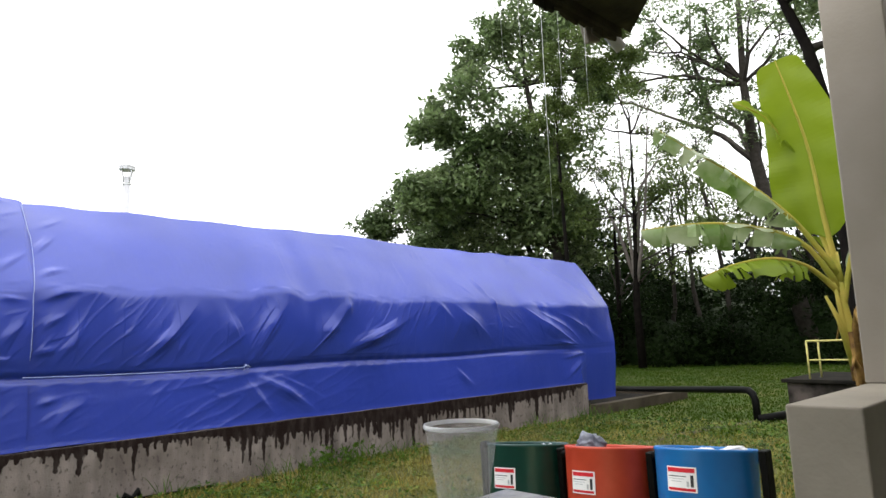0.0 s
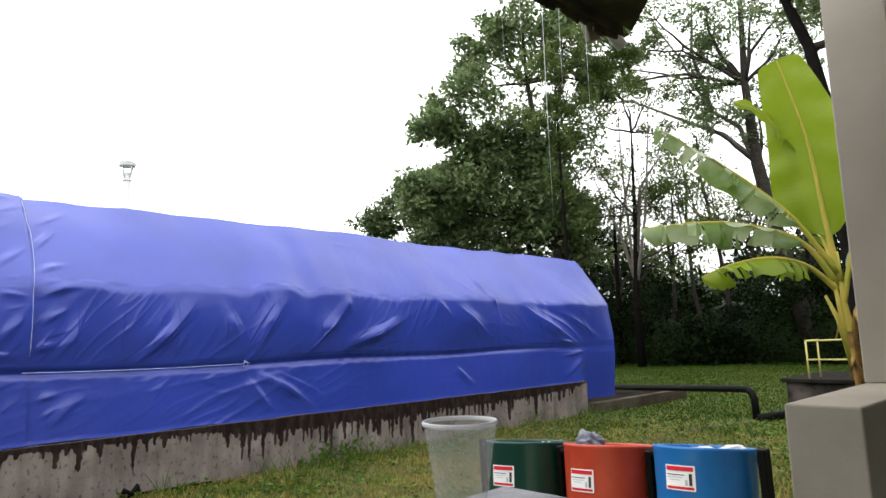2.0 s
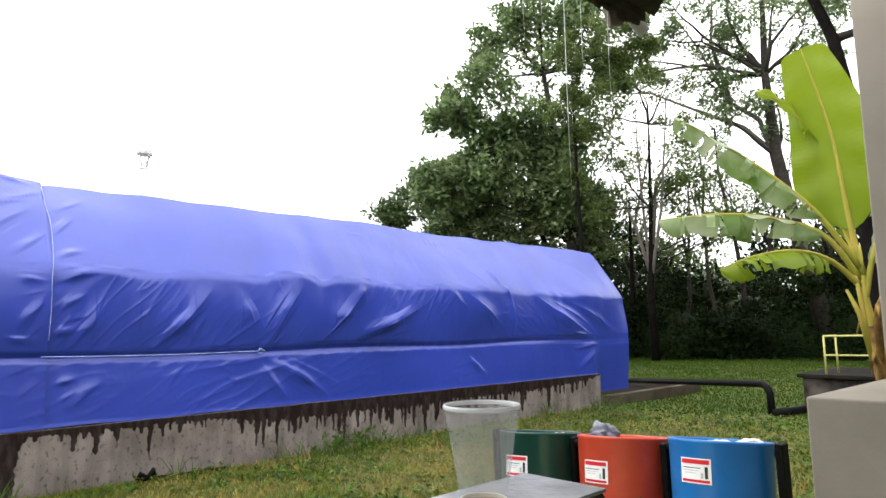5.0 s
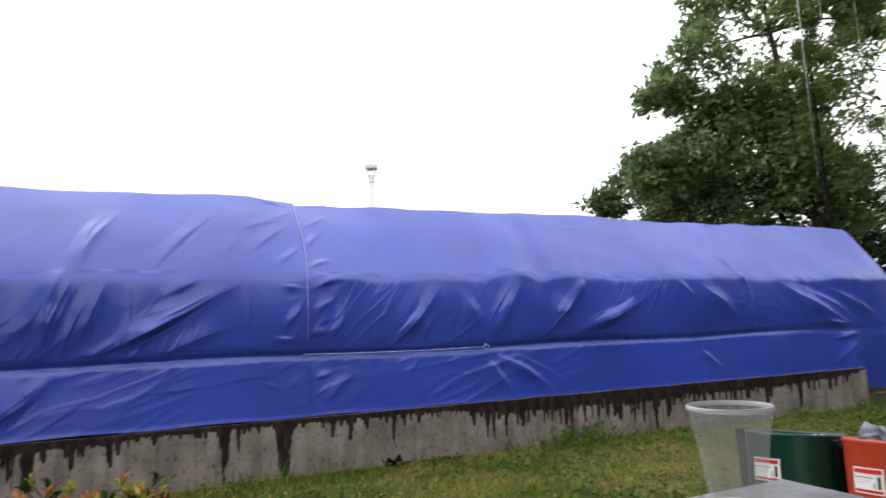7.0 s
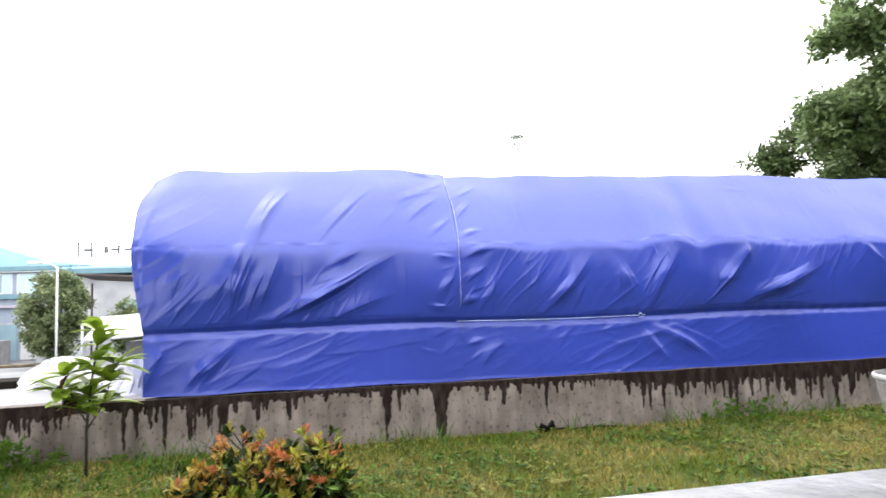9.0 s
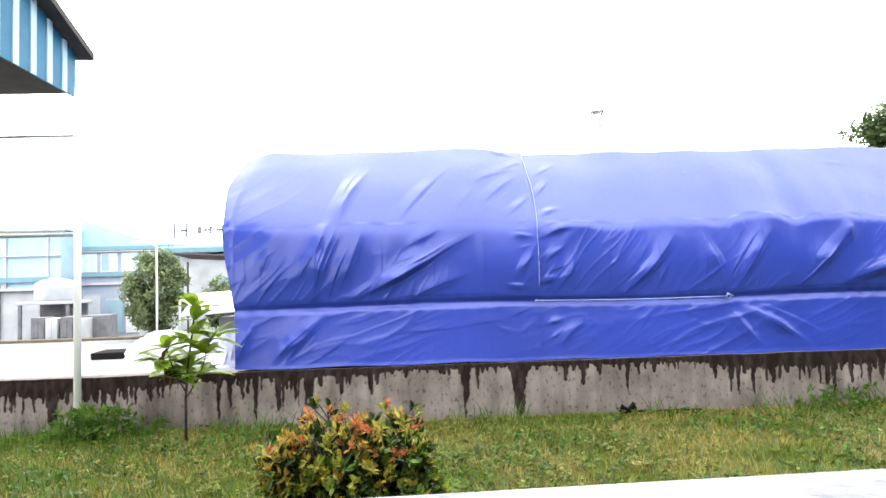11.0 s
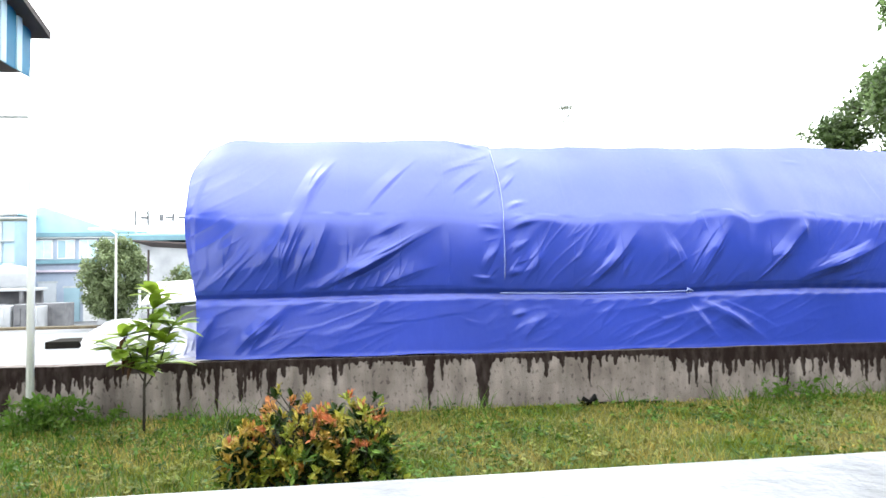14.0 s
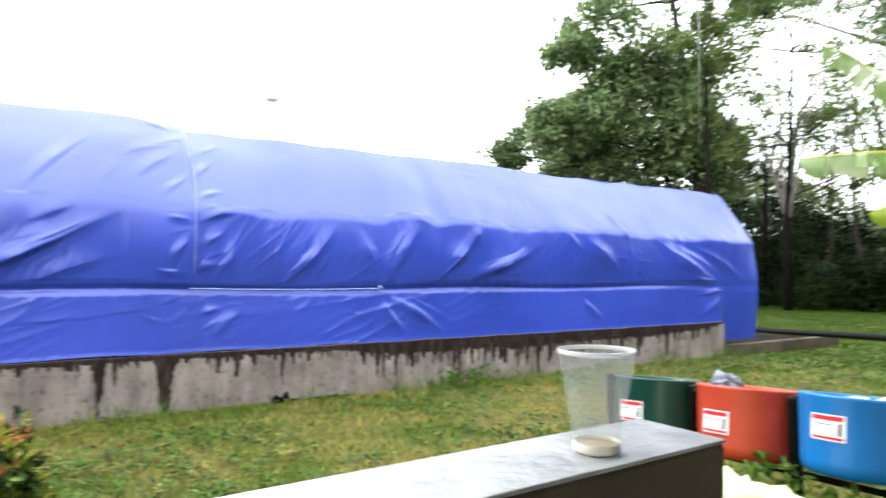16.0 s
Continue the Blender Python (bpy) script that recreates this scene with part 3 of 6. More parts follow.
            # puckers under the eave
            if 1.55 < hs[j] < 2.05:
                disp[i, j] += 0.011 * math.sin(x * 15 + 3 * fbm(x, 2)) * (hs[j] - 1.55) * 2 * (max(0, fbm(x * 0.7, seed, 9, 2) + 0.3) + (0.5 if 3.4 < x < 4.95 else 0.0))
    disp *= np.where(np.abs(H - 1) < 0.1, 0.5, 1)[None, :]
    # small tucks gathered at the lashing line
    disp += (0.004 * (np.clip((8.0 - X) / 2, 0, 1) * np.sin(X * 31 + 3 * np.sin(X * 2.3)))[:, None] * np.exp(-((H - 1) / 0.12) ** 2)[None, :])
    Y += disp * ny + lift * ny
    Z += disp * nz + lift * nz
    Xg = np.repeat(X[:, None], len(H), 1)
    if x0 == XL:      # the end leans out at eave height
        k = np.exp(-((X - XL) / 0.25) ** 2)[:, None]
        Xg = Xg - k * (0.17 * np.exp(-((H - 2) / 0.75) ** 2))[None, :]
        Y += k * 0.15 * np.exp(-((H - 2) / 0.8) ** 2)[None, :]
        k2 = np.exp(-((X - XL) / 0.12) ** 2)[:, None]
        Z -= k2 * (0.10 * np.exp(-((H - 3) / 0.5) ** 2))[None, :]
        Xg = Xg - k2 * (0.13 * np.exp(-((H - 2.65) / 0.4) ** 2))[None, :]
    if x1 == XR:
        k = np.exp(-((X - XR) / 0.4) ** 2)[:, None]
        Xg = Xg + k * (0.05 * np.exp(-((H - 2) / 0.9) ** 2))[None, :]
        Y += k * 0.12 * np.exp(-((H - 2) / 0.7) ** 2)[None, :]
    # the hem's turned edge stands out and catches the light
    Y -= 0.006 * np.exp(-(H / 0.035) ** 2)[None, :]
    m = len(H)
    vs = np.stack([Xg, Y, Z], -1).reshape(-1, 3)
    i, j = np.meshgrid(np.arange(nx), np.arange(m - 1), indexing="ij")
    a = (i * m + j).ravel()
    fs = np.stack([a, a + m, a + m + 1, a + 1], 1)
    fs = [tuple(q) for q in fs.tolist()]
    if x0 == XL:
        fs.append(tuple(range(m))[::-1])
    if x1 == XR:
        fs.append(tuple(nx * m + q for q in range(m)))
    sheet = link_mesh(name, vs.tolist(), fs, M_TARP, None, "", True)
    for face in list(sheet.data.polygons)[nx * (m - 1):]:
        face.use_smooth = False      # the closed end
    return sheet

tent = thing("tarpaulin_cover", pose(0, 0, 0), "long blue plastic tarpaulin tied over a stack behind the wall", "tarpaulin")
def small_creases(x0, x1, count, seed):
    """Fine pulls in the cloth: they rise to the right on the left stretch and fall to the right near the far end."""
    rng = random.Random(seed)
    out = []
    for _ in range(count):
        x, ln = rng.uniform(x0, x1), rng.uniform(0.2, 0.7)
        lean = rng.uniform(0.3, 0.9) * (1 if x < 6.6 else -1)
        zone = rng.random()
        if zone < 0.62:
            h = rng.uniform(1.02, 1.7)
            out.append((x, h, x + ln * lean, min(h + ln * 0.9, 1.99), rng.uniform(0.006, 0.018), rng.uniform(0.018, 0.035)))
        elif zone < 0.82:
            h = rng.uniform(0.05, 0.5)
            out.append((x, h, x + ln * lean, h + 0.4, rng.uniform(0.004, 0.012), rng.uniform(0.018, 0.03)))
        else:
            h = rng.uniform(2.02, 2.2)
            out.append((x, h, x + ln * lean * 0.7, h + ln * 0.6, rng.uniform(0.004, 0.010), rng.uniform(0.015, 0.03)))
    return out

# the straight fold lines that the packed sheet keeps
FOLDS = [(x, 1.05, x + 0.015, 1.97, 0.010, 0.012) for x in (-1.83, -1.2, -0.89, -0.53, 0.02, 0.56, 1.55, 1.98, 2.52, 3.06, 4.35, 5.9, 6.45)] + \
        [(x, 2.03, x + 0.02, 2.9, 0.003, 0.012) for x in (-1.8, -0.5, 0.56, 2.0, 4.0, 5.95)]
# little dents and a scuff high on the slope
DENTS = [(3.1 + 0.19 * k, 2.62 + 0.05 * (k % 3), 3.19 + 0.19 * k, 2.66 + 0.05 * (k % 3), 0.012, 0.026) for k in range(7)] + \
        [(6.42 + 0.09 * k, 2.72, 6.52 + 0.09 * k, 2.86, 0.012, 0.026) for k in range(3)] + [(4.9, 2.78, 5.25, 2.74, 0.012, 0.026)]
# a second overlap near the far end
SEAM2 = [(7.63, 2.1, 7.7, 1.85, 0.03, 0.02), (7.7, 1.9, 7.76, 1.02, 0.022, 0.018)] + \
        [(7.74 + sg * 0.03, 1.15 + 0.2 * k, 7.74 + sg * (0.3 + 0.1 * (k % 3)), 1.1 + 0.2 * k - 0.08 * (k % 2), 0.007, 0.02) for k in range(4) for sg in (-1, 1)]
make_tarp_sheet("sheet", XL, SEAM + 0.02, 480, CREASES_LEFT + CREASES_LEFT_LOW + GATHER_LEFT + FOLDS + small_creases(XL, SEAM, 6, 3), 0.025, 0.0).parent = tent
make_tarp_sheet("sheet", SEAM - 0.1, XR, 1250, CREASES_RIGHT + CREASES_RIGHT_LOW + GATHER_RIGHT + CREASES_END + SEAM2 + DENTS + FOLDS + small_creases(SEAM, XR - 0.3, 14, 4), 0.0, 11.0).parent = tent

# ---- verandah: parapet, block, pillar ----
ZP = 1.231
turn = 2.0
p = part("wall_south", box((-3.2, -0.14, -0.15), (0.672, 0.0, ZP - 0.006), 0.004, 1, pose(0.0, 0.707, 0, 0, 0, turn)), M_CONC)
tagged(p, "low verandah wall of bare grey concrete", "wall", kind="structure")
# wet top, coloured far paler than the side for the sky's reflection
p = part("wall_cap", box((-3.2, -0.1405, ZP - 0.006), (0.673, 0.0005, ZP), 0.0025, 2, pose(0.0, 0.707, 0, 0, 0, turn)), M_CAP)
tagged(p, "wet concrete top of the verandah wall, coloured pale for sky light", "wall cap", kind="structure")
p = part("wall_east", box((1.998, 0.583, -0.15), (4.2, 0.787, ZP), 0.007, 3), M_CEMENT)
tagged(p, "low grey plastered verandah wall beside the pillar", "wall", kind="structure")

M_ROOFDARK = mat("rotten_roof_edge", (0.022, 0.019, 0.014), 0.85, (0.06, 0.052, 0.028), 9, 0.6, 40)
M_MOSS = mat("mossy_tile", (0.16, 0.15, 0.05), 0.85, (0.08, 0.08, 0.03), 14, 0.5, 60)
M_PVC = mat("white_pvc", (0.75, 0.75, 0.73), 0.35, (0.6, 0.6, 0.58), 10, spec=0.35)
M_FLOOR = mat("verandah_cement", (0.3, 0.29, 0.27), 0.5, (0.22, 0.21, 0.2), 4, 0.3)
M_YELLOW = mat("yellow_paint", (0.55, 0.5, 0.16), 0.5, (0.42, 0.38, 0.14), 10)
M_BANANA = mat("banana_leaf", (0.2, 0.285, 0.013), 0.38, (0.24, 0.325, 0.023), 3.0, 0.15, 30, trans=0.4, spec=0.35)
# pale patches: greyish leaf backs and a sheen put into the colour
M_BANANA_OLD = mat("banana_leaf_old", (0.12, 0.21, 0.035), 0.28, (0.4, 0.45, 0.28), 3.5, 0.15, 30, trans=0.35, spec=0.35)
M_STEM = mat("banana_stem", (0.33, 0.33, 0.05), 0.5, (0.46, 0.37, 0.07), 7, 0.2)
M_DRY = mat("dry_sheath", (0.07, 0.032, 0.014), 0.8, (0.36, 0.22, 0.06), 9, 0.4)
M_SHRUB = mat("shrub_leaves", (0.07, 0.14, 0.018), 0.36, (0.13, 0.2, 0.03), 9, rand=0.45, trans=0.25, spec=0.35)
# shrub green darkened for the shade between the inner tufts
M_SHRUBDEEP = mat("shrub_shaded_leaves", (0.014, 0.03, 0.005), 0.45, (0.03, 0.055, 0.01), 9, rand=0.5, trans=0.12, spec=0.15)
M_SHRUBRED = mat("shrub_new_leaves", (0.5, 0.14, 0.07), 0.38, (0.42, 0.24, 0.06), 9, rand=0.35, trans=0.3, spec=0.35)
M_SHRUBMID = mat("shrub_young_leaves", (0.21, 0.3, 0.035), 0.36, (0.42, 0.28, 0.055), 5, rand=0.4, trans=0.25, spec=0.3)
M_SAPLING = mat("sapling_leaves", (0.31, 0.41, 0.05), 0.36, (0.19, 0.29, 0.035), 5, rand=0.3, trans=0.35, spec=0.35)
M_WEED = mat("weed_leaves", (0.05, 0.11, 0.012), 0.5, (0.092, 0.155, 0.02), 4, rand=0.4, trans=0.3)
M_TUFT = mat("pale_tuft_leaves", (0.13, 0.165, 0.026), 0.5, (0.2, 0.19, 0.05), 3, rand=0.4, trans=0.3)
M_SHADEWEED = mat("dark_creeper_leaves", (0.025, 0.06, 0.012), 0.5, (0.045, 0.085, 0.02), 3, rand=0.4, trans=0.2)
M_STRAW = mat("straw_blades", (0.3, 0.275, 0.13), 0.7, (0.19, 0.19, 0.07), 4, rand=0.3, trans=0.2)
M_WITHER = mat("withered_leaf", (0.05, 0.025, 0.015), 0.8, (0.09, 0.045, 0.02), 9, 0.3)
M_SACK = mat("pale_yellow_sack", (0.72, 0.70, 0.38), 0.5, (0.66, 0.66, 0.42), 5, 0.2, 30)
M_PAPER = mat("waste_plastic", (0.72, 0.72, 0.74), 0.3, (0.5, 0.5, 0.52), 9, 0.2, 30, spec=0.35)
M_GREYBAG = mat("grey_plastic_bag", (0.11, 0.12, 0.16), 0.35, (0.2, 0.21, 0.25), 12, 0.3, 40, spec=0.35)
M_DREGS = mat("coffee_dregs", (0.42, 0.3, 0.16), 0.3, (0.6, 0.5, 0.34), 20)
M_SHEETBLUE = mat("blue_roof_sheet", (0.03, 0.15, 0.26), 0.5, (0.04, 0.19, 0.32), 4)
M_SHEETPALE = mat("pale_blue_sheet", (0.55, 0.72, 0.8), 0.4, (0.45, 0.62, 0.72), 4)
# factory cladding, teal beams and works wall are greyed for rain haze
M_FACTORY = mat("factory_cladding", (0.33, 0.45, 0.55), 0.55, (0.38, 0.5, 0.6), 1.2)
M_FACROOF = mat("factory_roof", (0.36, 0.55, 0.62), 0.5, (0.3, 0.49, 0.57), 1.0)
M_TEAL = mat("teal_beam", (0.14, 0.25, 0.3), 0.5, (0.17, 0.29, 0.34), 3)
M_PINKWALL = mat("faded_wall_band", (0.42, 0.34, 0.42), 0.7, (0.5, 0.44, 0.5), 2)
M_FACGREY = mat("grey_works_wall", (0.28, 0.33, 0.42), 0.6, (0.36, 0.40, 0.48), 1.0)
M_GREYPALE = mat("pale_grey_door", (0.5, 0.52, 0.55), 0.5, (0.45, 0.47, 0.5), 2)
M_GLASS = mat("window_pane", (0.25, 0.36, 0.42), 0.1, (0.3, 0.42, 0.48), 1)
M_STEEL = mat("galvanised_steel", (0.45, 0.47, 0.48), 0.45, (0.38, 0.4, 0.41), 6, metal=0.3)
M_GREYBOX = mat("grey_machine_paint", (0.12, 0.12, 0.13), 0.6, (0.18, 0.18, 0.19), 3)
M_SLAB = mat("wet_black_slab", (0.012, 0.011, 0.01), 0.9, (0.022, 0.02, 0.016), 4, spec=0.04)
M_MOSSCONC = mat("mossy_dark_concrete", (0.045, 0.035, 0.024), 0.8, (0.085, 0.07, 0.048), 3, 0.4, 50, detail=10.0)
M_PIT = mat("damp_stained_concrete", (0.10, 0.082, 0.072), 0.7, (0.018, 0.015, 0.012), 2.2, 0.4, 50, mix_lo=0.42, mix_hi=0.58, detail=8.0)
M_RUST = mat("rusty_canopy", (0.07, 0.06, 0.06), 0.7, (0.1, 0.08, 0.075), 4)

cup_mat = bpy.data.materials.new("clear_cup_plastic")
cup_mat.use_nodes = True
cn, cl = cup_mat.node_tree.nodes, cup_mat.node_tree.links
cb = cn["Principled BSDF"]
cb.inputs["Base Color"].default_value, cb.inputs["Roughness"].default_value = (0.85, 0.86, 0.86, 1), 0.3
ct, cm = cn.new("ShaderNodeBsdfTransparent"), cn.new("ShaderNodeMixShader")
cm.inputs[0].default_value = 0.2
ct.inputs["Color"].default_value = (0.95, 0.95, 0.95, 1)
cl.new(ct.outputs[0], cm.inputs[1])
cl.new(cb.outputs[0], cm.inputs[2])
cl.new(cm.outputs[0], cn["Material Output"].inputs["Surface"])

M_CREAM = mat("creamy_plastic", (0.82, 0.77, 0.64), 0.4, (0.78, 0.72, 0.58), 20, spec=0.4)
M_RIM = mat("white_cup_rim", (0.93, 0.92, 0.93), 0.25, (0.88, 0.88, 0.89), 30, spec=0.5, trans=0.35)
M_FLUE = mat("pale_flue_steel", (0.6, 0.6, 0.62), 0.6, (0.5, 0.5, 0.52), 3)
M_WATER = mat("rain_water", (0.8, 0.82, 0.82), 0.08, (0.75, 0.78, 0.78), 5, spec=0.5, trans=0.5)

# ---- verandah: pillar, roof, floor, house wall ----
p = part("pillar", box((2.88, 0.565, ZP), (3.1, 0.79, 3.1), 0.006, 2), M_PLASTER)
tagged(p, "square grey plastered verandah pillar", "pillar", kind="structure")
p = part("floor", box((-3.5, -2.6, 0.2), (4.2, 0.56, 0.35), 0.004, 1), M_FLOOR)
tagged(p, "grey cement verandah floor", "floor", kind="structure")
# not in view; added to block light from behind the verandah
p = part("wall_house_unseen", box((-3.6, -2.8, -0.1), (4.4, -2.6, 3.4), 0.0), M_PLASTER)
tagged(p, "unseen plain grey plastered house wall, blocking light from behind", "wall", kind="structure")

def slab(name, outline, z0, z1, material, slope=0.0):
    """A flat slab over an outline; slope lifts it away from the eave at y = 1.3."""
    bm = bmesh.new()
    lo = [bm.verts.new((x, y, z0 + (1.3 - y) * slope)) for x, y in outline]
    hi = [bm.verts.new((x, y, z1 + (1.3 - y) * slope)) for x, y in outline]
    bm.faces.new(lo[::-1])
    bm.faces.new(hi)
    for i in range(len(lo)):
        j = (i + 1) % len(lo)
        bm.faces.new((lo[i], lo[j], hi[j], hi[i]))
    return part(name, bm, material)

# outline past the eave corner is unseen, carried on to shade the pillar
roof_line = [(-3.6, 1.3), (2.2, 1.3), (1.98, 1.06), (2.22, 0.84), (2.4, 0.45), (4.4, 0.42), (4.4, -2.7), (-3.6, -2.7)]
tagged(slab("ceiling", roof_line, 2.68, 2.72, M_ROOFDARK, 0.12), "dark verandah roof boards, mostly out of view", "ceiling", kind="structure")
tagged(slab("roof", [(x + (0.03 if x > 0 else 0), y + 0.02) for x, y in roof_line], 2.725, 2.78, M_MOSS, 0.12), "mossy tiled verandah roof", "roof", kind="structure")
eave = thing("eave_gutter", pose(0, 0, 0), "rotten dark eave board with white pipe stubs", "gutter")
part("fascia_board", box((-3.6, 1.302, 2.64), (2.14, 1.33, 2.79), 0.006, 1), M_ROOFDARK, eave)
tubes("pipe_stub", [([(2.0, 1.37, 2.74), (2.075, 1.352, 2.69), (2.155, 1.32, 2.605)], 0.025)], M_PVC, eave, "white plastic pipe stub", 12)
part("bracket", box((-0.045, -0.012, -0.15), (0.045, 0.012, 0.03), 0.004, 1, pose(1.955, 1.36, 2.74, 0, -20, 0)), M_CEMENT, eave, "grey fibre-cement bracket")
ragged = random.Random(9)
for i in range(16):      # rotten splinters along the board's lower edge
    x, ln = 1.3 + 0.052 * i, ragged.uniform(0.015, 0.06)
    part("splinter", box((-0.03, -0.008, -ln), (0.03, 0.008, 0.02), 0.006, 1, pose(x, 1.318, 2.645, 0, ragged.uniform(-14, 14), 0)), M_ROOFDARK, eave)
for i in range(9):
    x = 1.5 + 0.075 * i
    part("tile_end", box((-0.034, 0, -0.03), (0.034, 0.05, 0.012), 0.01, 1, pose(x, 1.32, 2.8 + 0.01 * (i % 2), -8, 3 * (-1) ** i, 0)), M_MOSS, eave)

for x, ln in ((1.44, 0.3), (1.535, 0.22), (1.66, 0.8), (1.76, 0.35), (1.93, 0.42)):
    tubes("water_drip", [([(x, 1.345, 2.66), (x + 0.004, 1.35, 2.66 - ln * 0.5), (x + 0.01, 1.352, 2.66 - ln)], [0.0005 + 0.0008 * ln, 0.0006 + 0.0011 * ln, 0.0005])], M_WATER, eave, "thin strand of dripping rain water", 5)

# ---- cup on the wall ----
cup = thing("plastic_cup", pose(0.489, 0.636, ZP), "clear plastic drinking cup with dregs, on the wet wall top", "cup")
part("body", lathe([(0.0285, 0.012), (0.0296, 0.022), (0.035, 0.055), (0.0405, 0.09), (0.0422, 0.098), (0.0432, 0.102), (0.0455, 0.1195)], 48), cup_mat, cup, smooth=True)
part("rim", lathe([(0.0453, 0.118), (0.0468, 0.1183), (0.0478, 0.121), (0.0468, 0.1235), (0.0450, 0.1237), (0.0446, 0.121), (0.0453, 0.118)], 48), M_RIM, cup, "white rolled rim", True)
part("foot", lathe([(0.0, 0.004), (0.024, 0.003), (0.0265, 0.0), (0.0282, 0.003), (0.0287, 0.0115), (0.0278, 0.013), (0.0268, 0.0115), (0.0262, 0.0055), (0.0, 0.0055)], 48), M_CREAM, cup, "thick creamy base ring", True)
part("dregs", lathe([(0.0, 0.006), (0.0255, 0.006), (0.0262, 0.0085), (0.0, 0.008)], 32), M_DREGS, cup, "pale brown coffee dregs", True)

# ---- bins ----
def sticker(parent, ang, z):
    """A curved notice on the bin's side: white card, red bands, dark print as bars."""
    def patch(name, a0, a1, z0, z1, r, material, label=""):
        vs, fs = [], []
        n = 8
        for i in range(n + 1):
            a = a0 + (a1 - a0) * i / n
            rr = r * (1 - 0.02 * (0.37 - z0) / 0.37)
            vs += [(rr * math.cos(a), rr * math.sin(a), z0), (rr * math.cos(a), rr * math.sin(a), z1)]
        for i in range(n):
            fs.append((2 * i, 2 * i + 2, 2 * i + 3, 2 * i + 1))
        return link_mesh(name, vs, fs, material, parent, label)
    w = 0.32
    s = patch("notice", ang - w, ang + w, z - 0.06, z + 0.06, 0.2565, M_WHITE, "white waste notice with red bands")
    for nm, a0, a1, z0, z1, m in (("band", -w + 0.03, w - 0.03, 0.033, 0.054, M_RED), ("band", -w + 0.03, w - 0.03, -0.054, -0.041, M_RED),
                                  ("print_bar", -w + 0.2, w - 0.05, 0.012, 0.016, M_INK), ("print_bar", -w + 0.25, w - 0.05, 0.0, 0.003, M_STEEL),
                                  ("print_bar", -w + 0.3, w - 0.1, -0.012, -0.009, M_STEEL), ("print_mark", -w + 0.06, -w + 0.12, -0.034, 0.022, M_INK),
                                  ("print_mark", -w + 0.15, -w + 0.2, -0.034, -0.008, M_STEEL)):
        patch(nm, ang - a1, ang - a0, z + z0, z + z1, 0.2575, m).parent = s

def waste_bin(x, y, base, material, colour, tilt, swing, face, notice):
    b = thing("waste_bin", pose(x, y, base, 0, tilt, swing), colour, "waste bin", "bins hung in the frame")
    part("tub", lathe([(0.0, 0.004), (0.18, 0.0), (0.217, 0.008), (0.24, 0.03), (0.246, 0.07), (0.254, 0.36), (0.258, 0.368), (0.257, 0.38), (0.25, 0.382), (0.247, 0.37), (0.239, 0.08), (0.21, 0.02), (0.0, 0.014)], 44), material, b, smooth=True)
    sticker(b, face - radians(swing), notice)
    for s in (-1, 1):
        part("hinge", lathe([(0.0, 0), (0.022, 0), (0.022, 0.03), (0.0, 0.03)], 12), M_BLACK, b).matrix_local = pose(0, s * 0.25, 0.33, -90 * s, 0, 0)
    return b

def crumple(name, m, size, material, label, seed, flat=0.5, fold=0.12):
    """A crumpled bag: a ball folded by noise."""
    bm = bmesh.new()
    bmesh.ops.create_icosphere(bm, subdivisions=4, radius=1.0)
    for v in bm.verts:
        k = 1 + 0.34 * noise.fractal(v.co * 1.5 + Vector((seed, 0, 0)), 0.7, 2.2, 4) + fold * (abs(noise.noise(v.co * 3.1 + Vector((0, seed, 0)))) + 0.4 * abs(noise.noise(v.co * 9 + Vector((0, seed, 0)))))
        v.co = Vector((v.co.x * k * size, v.co.y * k * size, v.co.z * k * size * flat))
    ob = part(name, bm, material, smooth=True)
    ob.matrix_world = m
    return tagged(ob, label, "rubbish")

waste_bin(3.252, 1.65, 0.468, M_BLUE, "blue cut-drum waste bin with a white notice", 7.5, 20, 3.08, 0.232)
waste_bin(3.206, 2.2, 0.432, M_ORANGE, "orange cut-drum waste bin with a white notice", 7.5, 26, 3.06, 0.19)
waste_bin(3.12, 2.737, 0.412, M_GREEN, "dark green cut-drum waste bin with a white notice", 7, 32, 3.2, 0.185)
crumple("plastic_bag", pose(3.13, 2.26, 0.82, 25, 35, 30), 0.07, M_GREYBAG, "grey crumpled plastic bag in the orange bin", 3.0, 0.9, 0.4)
crumple("plastic_bag", pose(3.30, 1.66, 0.80, 0, 6, 10), 0.125, M_PAPER, "pale plastic waste filling the blue bin", 8.0, 0.3)
crumple("plastic_bag", pose(3.36, 1.54, 0.835, 0, 10, 70), 0.055, M_PAPER, "white crumpled wrapper in the blue bin", 5.0, 0.4)
crumple("plastic_bag", pose(3.2, 2.66, 0.735, 0, 4, 40), 0.13, M_PAPER, "pale plastic waste in the green bin", 12.0, 0.35)
crumple("plastic_bag", pose(3.27, 2.16, 0.755, 0, 6, 0), 0.11, M_ORANGE, "orange wrapper in the orange bin", 15.0, 0.3)

stand = thing("bin_stand", pose(0, 0, 0), "black steel stand that holds three bins", "stand")
for x, y, top in ((3.29, 1.345, 0.87), (3.235, 1.925, 0.81), (3.165, 2.475, 0.79), (3.08, 3.03, 0.79)):
    part("post", box((-0.03, -0.02, 0), (0.03, 0.02, top), 0.004, 1, pose(x, y, 0, 0, -2, -6)), M_BLACK, stand)
    part("foot_bar", box((-0.28, -0.02, 0.0), (0.28, 0.02, 0.04), 0.004, 1, pose(x, y, 0.02, 0, 0, -6)), M_BLACK, stand)
tubes("lower_rail", [([(3.29, 1.345, 0.42), (3.08, 3.03, 0.42)], 0.018)], M_BLACK, stand)

